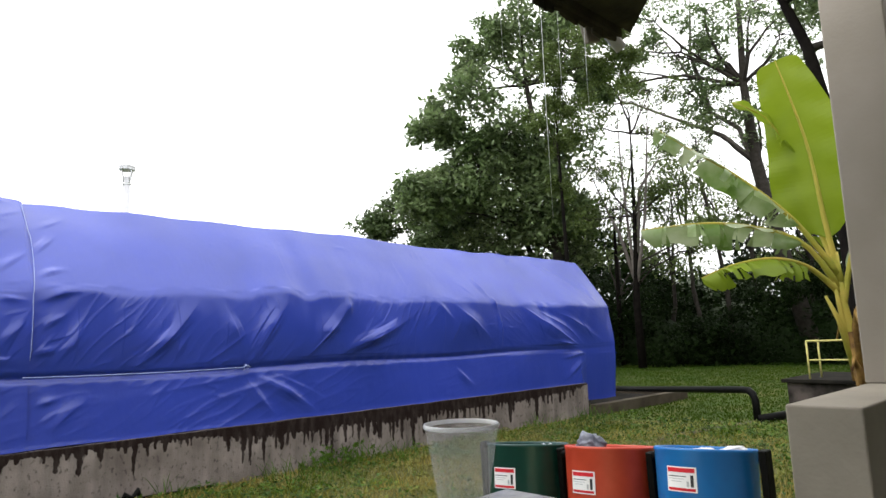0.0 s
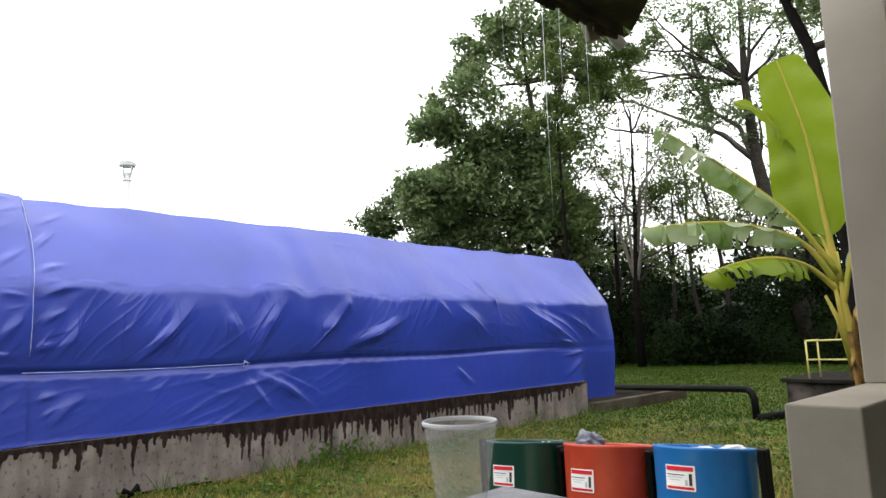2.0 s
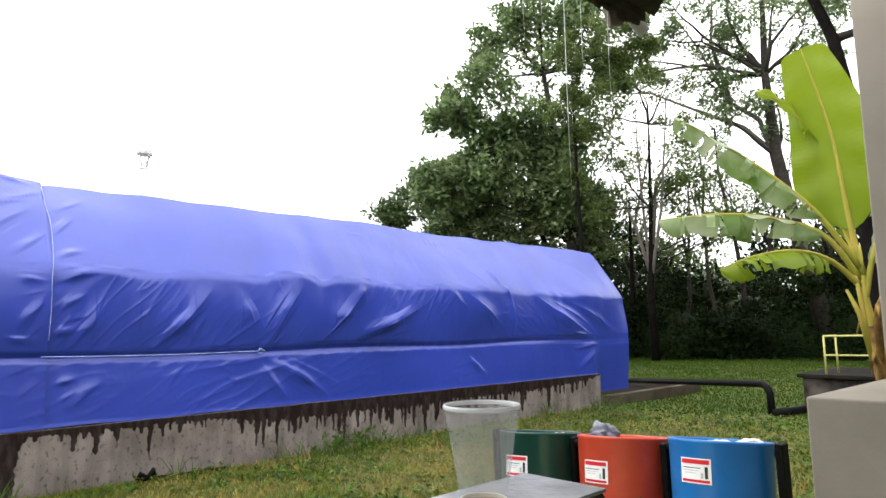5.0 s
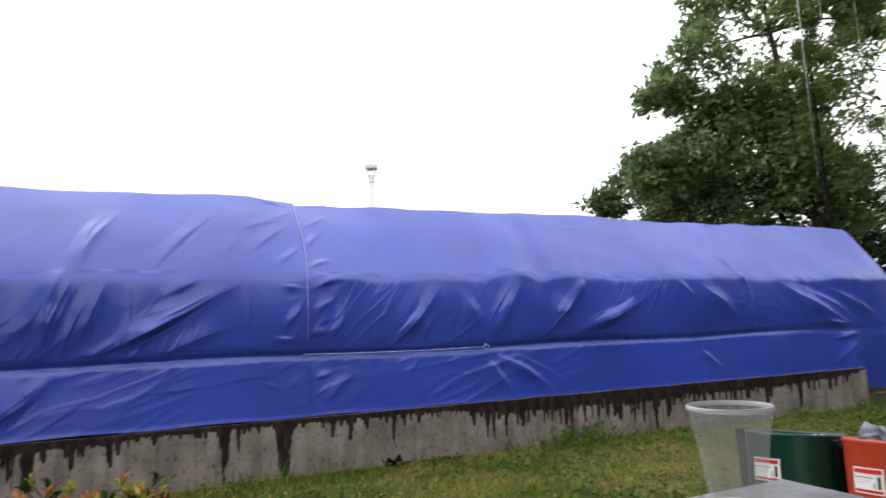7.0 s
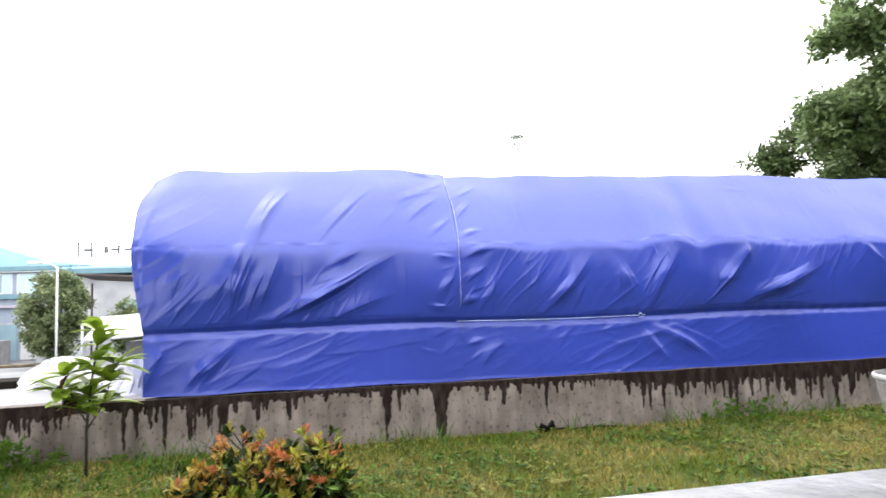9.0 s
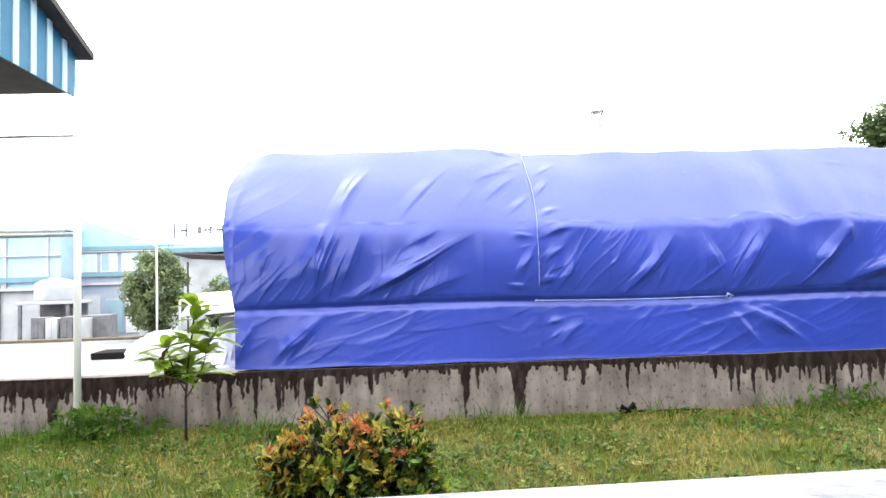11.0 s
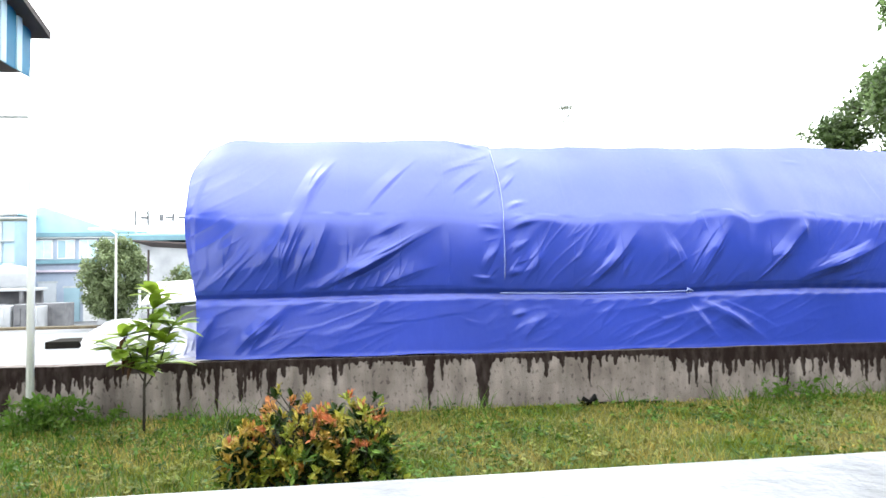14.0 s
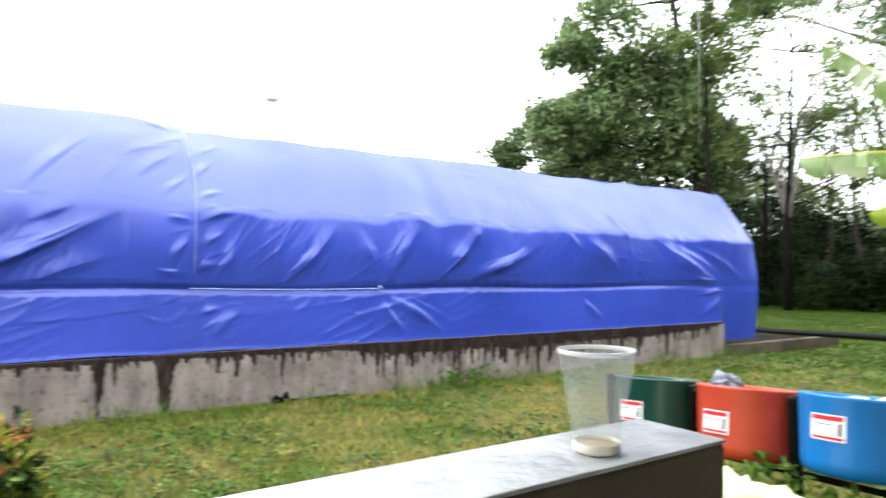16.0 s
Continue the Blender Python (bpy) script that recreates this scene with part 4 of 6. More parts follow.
crumple("sack", pose(2.32, 1.67, 0.22, 0, 5, 20), 0.36, M_SACK, "full pale yellow woven sack on the grass", 21.0, 1.05, 0.05)

# ---- right of the wall: kerb, pipe, pit with rail ----
k = part("low_kerb", box((9.97, 6.78, -0.3), (13.45, 6.95, 0.2), 0.012, 2), M_MOSSCONC)
tagged(k, "low mossy concrete kerb beyond the wall's end", "kerb", kind="structure")
k = part("low_kerb", box((13.28, 6.95, -0.3), (13.45, 9.6, 0.2), 0.012, 2), M_MOSSCONC)
tagged(k, "low mossy concrete kerb round the platform", "kerb", kind="structure")
k = part("platform", box((9.97, 6.955, -0.3), (13.275, 9.6, 0.09), 0.01, 1), M_SLAB)
tagged(k, "wet dark concrete platform under the tarpaulin", "platform", kind="structure")
tubes("drain_pipe", [([(12.95, 8.3, 0.22), (12.3, 7.2, 0.29), (11.5, 5.8, 0.39), (10.75, 4.5, 0.48), (10.66, 4.36, 0.48), (10.62, 4.29, 0.43), (10.6, 4.25, 0.34), (10.6, 4.24, -0.05)], 0.058)], M_BLACK, None, "", 14)
tagged(bpy.data.objects["drain_pipe"], "thick black plastic drain pipe bent down into the lawn", "pipe")
tubes("ground_pipe", [([(10.55, 4.2, 0.05), (11.0, 4.05, 0.06), (12.2, 3.9, 0.06), (14.0, 3.4, 0.05)], 0.07)], M_BLACK, None, "", 12)
tagged(bpy.data.objects["ground_pipe"], "black plastic pipe lying in the grass", "pipe")
pit = part("pit_wall", box((11.3, 2.9, -0.2), (11.5, 4.0, 0.57), 0.02, 2), M_PIT)
tagged(pit, "damp stained side wall of the square pit", "pit", kind="structure")
pit = part("pit_wall", box((11.5, 3.75, -0.2), (13.2, 4.0, 0.57), 0.02, 2), M_PIT)
tagged(pit, "damp concrete back wall of the square pit", "pit", kind="structure")
pit = part("pit_wall", box((11.3, 1.2, -0.2), (11.5, 2.2, 0.57), 0.02, 2), M_PIT)
tagged(pit, "damp concrete front pier of the square pit", "pit", kind="structure")
pit = part("pit_lid", box((11.22, 1.15, 0.57), (13.25, 4.06, 0.63), 0.01, 2), M_SLAB)
tagged(pit, "thin black wet slab over the pit", "pit", kind="structure")
rail = thing("pit_rail", pose(0, 0, 0.63), "yellow painted pipe railing on the pit", "railing")
for x, y in ((11.36, 3.66), (11.45, 2.9), (11.8, 3.62), (11.55, 2.1)):
    tubes("post", [([(x, y, 0.0), (x, y, 0.6)], 0.015)], M_YELLOW, rail)
tubes("top_rail", [([(11.8, 3.62, 0.6), (11.36, 3.66, 0.6), (11.45, 2.9, 0.61), (11.55, 2.1, 0.61)], 0.016)], M_YELLOW, rail)
tubes("middle_rail", [([(11.36, 3.66, 0.3), (11.45, 2.9, 0.3), (11.55, 2.1, 0.3)], 0.014)], M_YELLOW, rail)

# ---- banana plant ----
def banana_leaf(name, rib, width, side, droop, material, parent, tears=0, seed=0):
    """Two blade halves along a curved midrib; each half hangs by droop degrees and may be torn into strips."""
    rng = random.Random(seed)
    rib = [Vector(q) for q in rib]
    n = 44
    seg = [(rib[i] - rib[i - 1]).length for i in range(1, len(rib))]
    total = sum(seg)
    def at(t):
        # smooth walk along the rib
        t = max(0.0, min(1.0, t)) * total
        for i, s in enumerate(seg):
            if t <= s or i == len(seg) - 1:
                u = t / s
                p0, p1, p2, p3 = rib[max(i - 1, 0)], rib[i], rib[i + 1], rib[min(i + 2, len(rib) - 1)]
                return 0.5 * (2 * p1 + (p2 - p0) * u + (2 * p0 - 5 * p1 + 4 * p2 - p3) * u * u + (3 * p1 - p0 - 3 * p2 + p3) * u ** 3)
            t -= s
    side = Vector(side)
    vs, fs = [], []
    for sgn in (1, -1):
        cuts = sorted(rng.uniform(0.3, 0.95) for _ in range(tears))
        gap_at = 0
        lag = 0.0
        start = 0.2 if droop < 0 else 0.25
        for i in range(n):
            t0, t1 = start + (1 - start) * i / n, start + (1 - start) * (i + 1) / n
            torn = any(t0 <= c < t1 for c in cuts)
            if torn:
                lag = rng.uniform(-48, 32)
            row = []
            for q, (t, pinch) in enumerate(((t0, 0.0), (t1, 0.02 if torn else 0.0))):
                c = at(t)
                d = (at(t + 0.02) - at(t - 0.02)).normalized()
                s = (side - d * side.dot(d)).normalized() * sgn
                up = d.cross(s) * sgn
                if up.z < 0:
                    up = -up
                u = (t - start) / (1 - start)
                w = width * min(1.0, (u * 7) ** 0.6) * (1 - max(0, (u - 0.55) / 0.45) ** 2.2) ** 0.5 if u < 1 else 0.0
                if droop < 0:      # the young upright leaf: full below, narrowing to a blunt top
                    w = width * min(1.0, (u * 4.2)) ** 0.6 * (1 - 0.58 * max(0.0, (u - 0.3) / 0.7) ** 1.25) * (1 - max(0.0, (u - 0.93) / 0.07) ** 2) ** 0.5
                w = max(w, 0.004)
                ang = radians(droop + lag)
                for kk in range(6):
                    f = kk / 5
                    a = ang * (0.5 + 0.5 * f)
                    off = s * math.cos(a) * w * f - up * math.sin(a) * w * f
                    shrink = -d * pinch * f * 3
                    off += up * 0.012 * math.sin(t * 40 + f * 3 + seed) * f + d * (0.10 * w * f)
                    row.append(c + off + shrink)
            b = len(vs)
            vs += row
            for kk in range(5):
                fs.append((b + kk, b + kk + 1, b + 6 + kk + 1, b + 6 + kk))
    leaf = link_mesh(name, vs, fs, material, parent, "", True)
    tubes("midrib", [([at(i / 14) for i in range(15)], [0.022 * (1 - 0.85 * i / 14) for i in range(15)])], M_STEM, leaf)
    return leaf

banana = thing("banana_plant", pose(0, 0, 0), "young banana plant with one tall upright leaf and torn older leaves", "banana plant")
tubes("stem", [([(4.81, 1.2, -0.05), (4.8, 1.225, 0.6), (4.775, 1.28, 1.2), (4.75, 1.32, 1.6), (4.75, 1.33, 1.95)], [0.05, 0.046, 0.036, 0.022, 0.012])], M_STEM, banana, "", 14)
tubes("stem_base", [([(4.81, 1.2, -0.06), (4.804, 1.215, 0.6), (4.795, 1.235, 0.95), (4.783, 1.265, 1.15), (4.765, 1.3, 1.42)], [0.068, 0.064, 0.07, 0.056, 0.036])], M_DRY, banana, "brown dry-sheathed stem foot", 14)
for i in range(9):
    a, z = i * 2.3, 0.75 + 0.1 * i
    x, y = 4.80 - 0.03 * (z - 0.75) + 0.045 * math.cos(a), 1.225 + 0.08 * (z - 0.75) + 0.045 * math.sin(a)
    tubes("dry_sheath", [([(x, y, z - 0.25), (x + 0.015 * math.cos(a), y + 0.015 * math.sin(a), z), (x + 0.07 * math.cos(a), y + 0.07 * math.sin(a), z + 0.1), (x + 0.11 * math.cos(a), y + 0.1 * math.sin(a), z + 0.02)], [0.022, 0.026, 0.014, 0.005])], M_DRY, banana, "dry brown leaf sheath", 7)
for ax, ay, az in ((4.7, 1.41, 1.66), (4.72, 1.36, 1.8), (4.8, 1.37, 1.75)):
    tubes("petiole", [([(4.76, 1.31, 1.2), (4.75 + (ax - 4.75) * 0.4, 1.32 + (ay - 1.32) * 0.4, 1.5), (ax, ay, az)], [0.022, 0.017, 0.009])], M_STEM, banana, "", 8)
banana_leaf("leaf", [(4.75, 1.32, 1.75), (4.74, 1.37, 2.15), (4.68, 1.41, 2.72), (4.52, 1.50, 3.30)], 0.29, (-0.25, 0.95, 0.1), -10, M_BANANA, banana, 0, 1)
banana_leaf("leaf", [(4.75, 1.33, 1.8), (4.8, 1.5, 2.4), (4.62, 1.58, 2.85), (4.4, 1.66, 2.97), (4.23, 1.7, 2.98)], 0.07, (0.5, 0.5, 0.7), 25, M_BANANA, banana, 2, 7)
banana_leaf("leaf", [(4.75, 1.33, 1.8), (4.59, 1.53, 2.2), (4.39, 1.80, 2.53), (4.19, 2.01, 2.73), (4.09, 2.2, 2.91)], 0.16, (0.7, 0.7, 0.1), 48, M_BANANA_OLD, banana, 8, 2)
banana_leaf("leaf", [(4.75, 1.34, 1.72), (4.6, 1.48, 2.02), (4.42, 1.73, 2.15), (4.2, 1.98, 2.19), (4.02, 2.34, 2.18)], 0.18, (0.75, 0.65, 0), 58, M_BANANA_OLD, banana, 7, 3)
banana_leaf("leaf", [(4.75, 1.34, 1.68), (4.61, 1.46, 1.85), (4.36, 1.59, 1.91), (4.18, 1.78, 1.88), (4.02, 1.93, 1.80)], 0.165, (0.6, 0.8, 0), 52, M_BANANA, banana, 9, 4)
banana_leaf("leaf", [(4.75, 1.34, 1.7), (4.85, 1.42, 2.1), (4.95, 1.58, 2.5), (5.0, 1.68, 2.85)], 0.11, (0.8, -0.5, 0), 20, M_BANANA, banana, 3, 5)
banana_leaf("leaf", [(4.75, 1.32, 1.6), (4.78, 1.24, 1.95), (4.86, 1.12, 2.25), (4.95, 0.95, 2.4)], 0.14, (0.5, 0.8, 0), 30, M_BANANA_OLD, banana, 3, 6)

# ---- trees ----
def limb(p0, p1, r0, r1, rng, wob=0.06, n=7):
    p0, p1 = Vector(p0), Vector(p1)
    ln = (p1 - p0).length
    out = []
    ax = Vector((rng.normal(), rng.normal(), 0.4 * abs(rng.normal()))) * ln * wob
    for i in range(n):
        t = i / (n - 1)
        out.append(p0.lerp(p1, t) + ax * math.sin(t * math.pi) + Vector(rng.normal(size=3)) * ln * 0.012 * (0 < i < n - 1))
    return out, [r0 + (r1 - r0) * i / (n - 1) for i in range(n)]

def twigs(center, r, rng, count, rad):
    runs = []
    c = Vector(center[:3])
    for _ in range(count):
        d = Vector(rng.normal(size=3)).normalized()
        runs.append(limb(c, c + d * r * rng.uniform(0.6, 1.1), rad, rad * 0.3, rng, 0.15, 4))
    return runs

def tree(label, trunk, radii, lobes, leaves, leaf_size, material, seed, bough=0.09, spread=1.0, twig=3, sub=7, group="trees of the wood", stems=(), bark=None, base=None, thin_from=99.0, stem_radius=0.085):
    """A tapered trunk, boughs to each lobe of the crown, twigs, and leaves in uneven clumps within the lobes."""
    rng = np.random.default_rng(seed)
    t = thing("tree", pose(*trunk[0]), label, "tree", group)
    inv = Matrix.Translation(-Vector(trunk[0]))
    runs = [([Vector(q) for q in trunk], radii)]
    tops = [Vector(q) for q in trunk[1:]]
    clumps, sizes = [], []
    for x, y, z, r in lobes:
        c = Vector((x, y, z))
        src = min(tops, key=lambda q: (q - c).length + 1.5 * max(0, q.z - c.z))
        runs.append(limb(src, c, bough * (0.5 + r * 0.3), bough * 0.25, rng, 0.1))
        for _ in range(sub):
            g = Vector(rng.normal(size=3)).normalized() * r * spread * rng.uniform(0.35, 1.0)
            g.z *= 0.85
            if (c + g).z > thin_from and rng.random() < 0.45:
                continue
            clumps.append(c + g)
            sizes.append(r * rng.uniform(0.3, 0.62))
            if twig:
                runs.append(limb(c, c + g, bough * 0.25, bough * 0.06, rng, 0.15, 4))
    runs = [([inv @ q for q in ps], rs) for ps, rs in runs]
    tubes("trunk", runs[:1], base or M_BARK, t, "", 10)
    for ps in stems:
        tubes("trunk", [([inv @ Vector(q) for q in ps], [stem_radius * (1 - 0.82 * i / (len(ps) - 1)) for i in range(len(ps))])], bark or M_BARK, t, "", 8)
    tubes("limb", runs[1:], M_BARK, t, "", 5)
    clumps = [inv @ c for c in clumps]
    leaf_cloud("crown", clumps, sizes, leaves, leaf_size, material, t, rng, 0.3, 0.2)
    return t

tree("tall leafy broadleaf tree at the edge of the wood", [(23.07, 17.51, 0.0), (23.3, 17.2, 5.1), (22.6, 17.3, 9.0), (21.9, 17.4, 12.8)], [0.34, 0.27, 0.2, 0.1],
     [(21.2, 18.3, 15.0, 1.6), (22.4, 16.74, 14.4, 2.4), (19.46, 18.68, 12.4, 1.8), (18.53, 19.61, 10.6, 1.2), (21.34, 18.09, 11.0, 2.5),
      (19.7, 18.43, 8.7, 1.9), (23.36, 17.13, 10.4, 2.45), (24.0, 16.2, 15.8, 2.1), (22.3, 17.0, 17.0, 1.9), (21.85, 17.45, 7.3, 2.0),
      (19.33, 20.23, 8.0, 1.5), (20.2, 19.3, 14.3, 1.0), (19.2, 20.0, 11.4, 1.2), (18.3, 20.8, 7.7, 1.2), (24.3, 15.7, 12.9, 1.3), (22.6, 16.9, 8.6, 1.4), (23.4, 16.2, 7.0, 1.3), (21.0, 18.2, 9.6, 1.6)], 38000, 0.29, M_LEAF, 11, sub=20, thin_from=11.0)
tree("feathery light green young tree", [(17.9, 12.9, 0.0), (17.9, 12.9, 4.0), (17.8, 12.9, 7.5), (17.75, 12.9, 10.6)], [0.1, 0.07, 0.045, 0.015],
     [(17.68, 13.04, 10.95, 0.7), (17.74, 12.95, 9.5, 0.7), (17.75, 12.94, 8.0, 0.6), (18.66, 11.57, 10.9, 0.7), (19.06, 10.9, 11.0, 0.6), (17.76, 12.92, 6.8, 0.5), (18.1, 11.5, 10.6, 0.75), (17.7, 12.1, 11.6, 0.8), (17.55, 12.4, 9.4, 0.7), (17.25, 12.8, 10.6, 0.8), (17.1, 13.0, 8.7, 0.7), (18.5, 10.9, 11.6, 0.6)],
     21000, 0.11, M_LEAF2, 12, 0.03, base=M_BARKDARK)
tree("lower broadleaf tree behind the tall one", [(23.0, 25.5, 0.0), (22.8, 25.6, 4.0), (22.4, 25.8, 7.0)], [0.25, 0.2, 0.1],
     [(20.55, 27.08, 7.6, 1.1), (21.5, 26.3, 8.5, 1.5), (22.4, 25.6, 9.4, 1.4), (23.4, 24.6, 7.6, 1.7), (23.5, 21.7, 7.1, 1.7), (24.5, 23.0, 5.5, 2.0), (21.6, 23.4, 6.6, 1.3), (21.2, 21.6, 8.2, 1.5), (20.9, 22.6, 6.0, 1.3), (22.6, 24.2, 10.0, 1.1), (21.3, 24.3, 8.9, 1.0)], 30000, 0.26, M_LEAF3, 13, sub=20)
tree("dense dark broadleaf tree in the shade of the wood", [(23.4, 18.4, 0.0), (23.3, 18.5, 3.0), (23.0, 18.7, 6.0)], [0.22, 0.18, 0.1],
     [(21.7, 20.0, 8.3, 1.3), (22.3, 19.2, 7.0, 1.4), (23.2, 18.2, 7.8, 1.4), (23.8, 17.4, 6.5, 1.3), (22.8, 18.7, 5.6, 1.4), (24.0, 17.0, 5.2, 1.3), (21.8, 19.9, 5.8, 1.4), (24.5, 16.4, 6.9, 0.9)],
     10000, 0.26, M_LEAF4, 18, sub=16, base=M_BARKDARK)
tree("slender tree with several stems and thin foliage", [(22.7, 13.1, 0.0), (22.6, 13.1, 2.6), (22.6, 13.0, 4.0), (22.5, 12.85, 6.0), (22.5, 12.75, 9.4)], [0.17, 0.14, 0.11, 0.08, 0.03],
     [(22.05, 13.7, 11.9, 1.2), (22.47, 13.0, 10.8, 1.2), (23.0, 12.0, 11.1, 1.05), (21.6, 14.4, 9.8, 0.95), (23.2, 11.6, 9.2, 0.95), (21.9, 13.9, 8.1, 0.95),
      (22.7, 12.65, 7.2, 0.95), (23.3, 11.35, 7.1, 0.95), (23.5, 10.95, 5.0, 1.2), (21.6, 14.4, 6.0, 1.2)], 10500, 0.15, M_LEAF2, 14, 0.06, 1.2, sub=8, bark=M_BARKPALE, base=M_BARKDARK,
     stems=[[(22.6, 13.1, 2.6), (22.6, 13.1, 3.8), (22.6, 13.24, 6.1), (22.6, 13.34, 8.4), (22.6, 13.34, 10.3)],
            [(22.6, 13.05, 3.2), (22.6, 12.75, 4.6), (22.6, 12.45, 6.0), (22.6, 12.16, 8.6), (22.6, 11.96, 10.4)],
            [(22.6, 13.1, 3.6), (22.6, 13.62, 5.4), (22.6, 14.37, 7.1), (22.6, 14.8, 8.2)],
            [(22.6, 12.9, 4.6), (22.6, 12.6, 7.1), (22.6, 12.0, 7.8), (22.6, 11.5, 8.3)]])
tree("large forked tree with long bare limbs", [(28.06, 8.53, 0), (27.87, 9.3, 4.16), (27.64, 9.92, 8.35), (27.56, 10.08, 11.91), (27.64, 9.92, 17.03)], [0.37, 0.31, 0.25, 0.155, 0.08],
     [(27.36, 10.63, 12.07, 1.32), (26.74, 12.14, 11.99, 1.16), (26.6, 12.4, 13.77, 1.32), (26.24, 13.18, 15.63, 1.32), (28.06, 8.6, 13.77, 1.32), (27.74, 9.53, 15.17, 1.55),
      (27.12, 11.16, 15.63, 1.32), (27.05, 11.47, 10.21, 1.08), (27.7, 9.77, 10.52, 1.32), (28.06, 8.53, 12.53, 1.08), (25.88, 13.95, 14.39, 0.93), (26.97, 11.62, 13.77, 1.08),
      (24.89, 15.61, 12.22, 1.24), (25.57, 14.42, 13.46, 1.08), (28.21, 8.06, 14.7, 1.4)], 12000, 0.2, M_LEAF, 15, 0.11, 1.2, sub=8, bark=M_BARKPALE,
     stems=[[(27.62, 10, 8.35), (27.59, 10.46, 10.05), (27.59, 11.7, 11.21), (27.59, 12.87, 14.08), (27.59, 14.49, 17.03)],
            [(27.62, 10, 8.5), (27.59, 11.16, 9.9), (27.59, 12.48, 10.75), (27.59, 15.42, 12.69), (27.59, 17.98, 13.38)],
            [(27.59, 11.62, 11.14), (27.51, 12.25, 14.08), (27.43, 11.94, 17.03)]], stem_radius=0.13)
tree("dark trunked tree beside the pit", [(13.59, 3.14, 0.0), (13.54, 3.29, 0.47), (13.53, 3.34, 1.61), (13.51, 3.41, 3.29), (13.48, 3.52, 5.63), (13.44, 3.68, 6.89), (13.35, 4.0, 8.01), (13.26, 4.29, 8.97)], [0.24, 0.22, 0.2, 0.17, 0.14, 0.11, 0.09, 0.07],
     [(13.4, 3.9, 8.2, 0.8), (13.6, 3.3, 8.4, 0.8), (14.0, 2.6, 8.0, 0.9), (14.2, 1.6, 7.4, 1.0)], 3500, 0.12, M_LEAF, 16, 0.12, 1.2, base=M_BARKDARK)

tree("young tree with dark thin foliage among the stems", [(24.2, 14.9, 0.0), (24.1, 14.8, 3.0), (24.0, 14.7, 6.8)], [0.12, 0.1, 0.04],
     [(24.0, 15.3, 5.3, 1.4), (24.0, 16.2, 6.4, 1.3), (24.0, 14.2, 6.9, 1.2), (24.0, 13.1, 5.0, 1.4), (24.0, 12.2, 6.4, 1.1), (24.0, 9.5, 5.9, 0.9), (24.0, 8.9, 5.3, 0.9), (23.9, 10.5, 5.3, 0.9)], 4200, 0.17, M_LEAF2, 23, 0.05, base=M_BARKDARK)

def undergrowth():
    """The wood's edge: a dark uneven bank of bushes, with deeper ones behind."""
    rng = np.random.default_rng(31)
    cs, ss = [], []
    def thin(a):
        return math.exp(-((math.degrees(a) - 24.6) / 2.7) ** 2)      # a thin place in the wood
    for k in range(420):
        u = rng.random()
        a = radians(-14 + 62 * u)
        d = rng.uniform(26.5, 34)
        top = (2.6 + 1.6 * noise.noise(Vector((u * 7, 1, 0))) + 0.25 * (d - 26)) * (1 - 0.45 * thin(a))
        cs.append((d * math.cos(a), d * math.sin(a), rng.uniform(0.2, max(1.0, top))))
        ss.append(rng.uniform(0.5, 1.0))
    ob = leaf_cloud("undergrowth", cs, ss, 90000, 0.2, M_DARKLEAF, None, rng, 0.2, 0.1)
    tagged(ob, "dark dense bushes along the edge of the wood", "bushes", kind="stuff")
    # dark sheet added inside the bushes: closes sky gaps, stands for shade
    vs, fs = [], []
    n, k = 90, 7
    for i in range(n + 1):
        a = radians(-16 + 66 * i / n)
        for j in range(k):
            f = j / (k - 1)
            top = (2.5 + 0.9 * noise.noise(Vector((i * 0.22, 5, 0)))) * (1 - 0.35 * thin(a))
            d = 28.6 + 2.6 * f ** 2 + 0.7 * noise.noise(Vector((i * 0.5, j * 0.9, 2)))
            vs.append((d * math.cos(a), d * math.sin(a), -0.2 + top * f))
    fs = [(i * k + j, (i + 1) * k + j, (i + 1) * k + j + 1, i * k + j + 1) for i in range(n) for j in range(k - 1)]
    tagged(link_mesh("shade_core", vs, fs, M_DARKLEAF, None, "", True), "dark sheet inside the bushes, blocking sky and standing for shade", "bushes", kind="stuff")
    cs, ss = [], []
    for k in range(500):
        a = radians(-20 + 66 * rng.random())
        d = rng.uniform(36, 60)
        gap = 3.6 * thin(a)
        cs.append((d * math.cos(a), d * math.sin(a), rng.uniform(0.3, max(0.6, 7.5 - gap + 2.0 * noise.noise(Vector((a * 9, 4, 0)))))))
        ss.append(rng.uniform(1.0, 2.2))
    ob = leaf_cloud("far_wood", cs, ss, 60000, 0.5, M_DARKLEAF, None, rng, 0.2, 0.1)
    tagged(ob, "deep dark wood behind the bushes", "wood", kind="stuff")
    for k in range(16):
        a, d = radians(rng.uniform(-8, 34)), rng.uniform(27.5, 36)
        x, y, h = d * math.cos(a), d * math.sin(a), rng.uniform(7, 12)
        t = thing("tree", pose(x, y, 0), "thin dark young tree in the wood", "tree", "young trees in the wood")
        runs = [limb((0, 0, 0), (rng.normal() * 0.6, rng.normal() * 0.6, h), 0.13, 0.04, rng, 0.03)]
        tubes("trunk", runs, M_BARK, t)
        top = runs[0][0]
        tops = [top[i] + Vector(rng.normal(size=3)) * 0.9 for i in (3, 4, 5, 6, 6) for _ in range(2)]
        tubes("limb", [limb(top[3], q, 0.04, 0.012, rng, 0.1, 4) for q in tops], M_BARK, t)
        leaf_cloud("crown", tops, 0.8, 1500, 0.17, M_LEAF2, t, rng)

undergrowth()

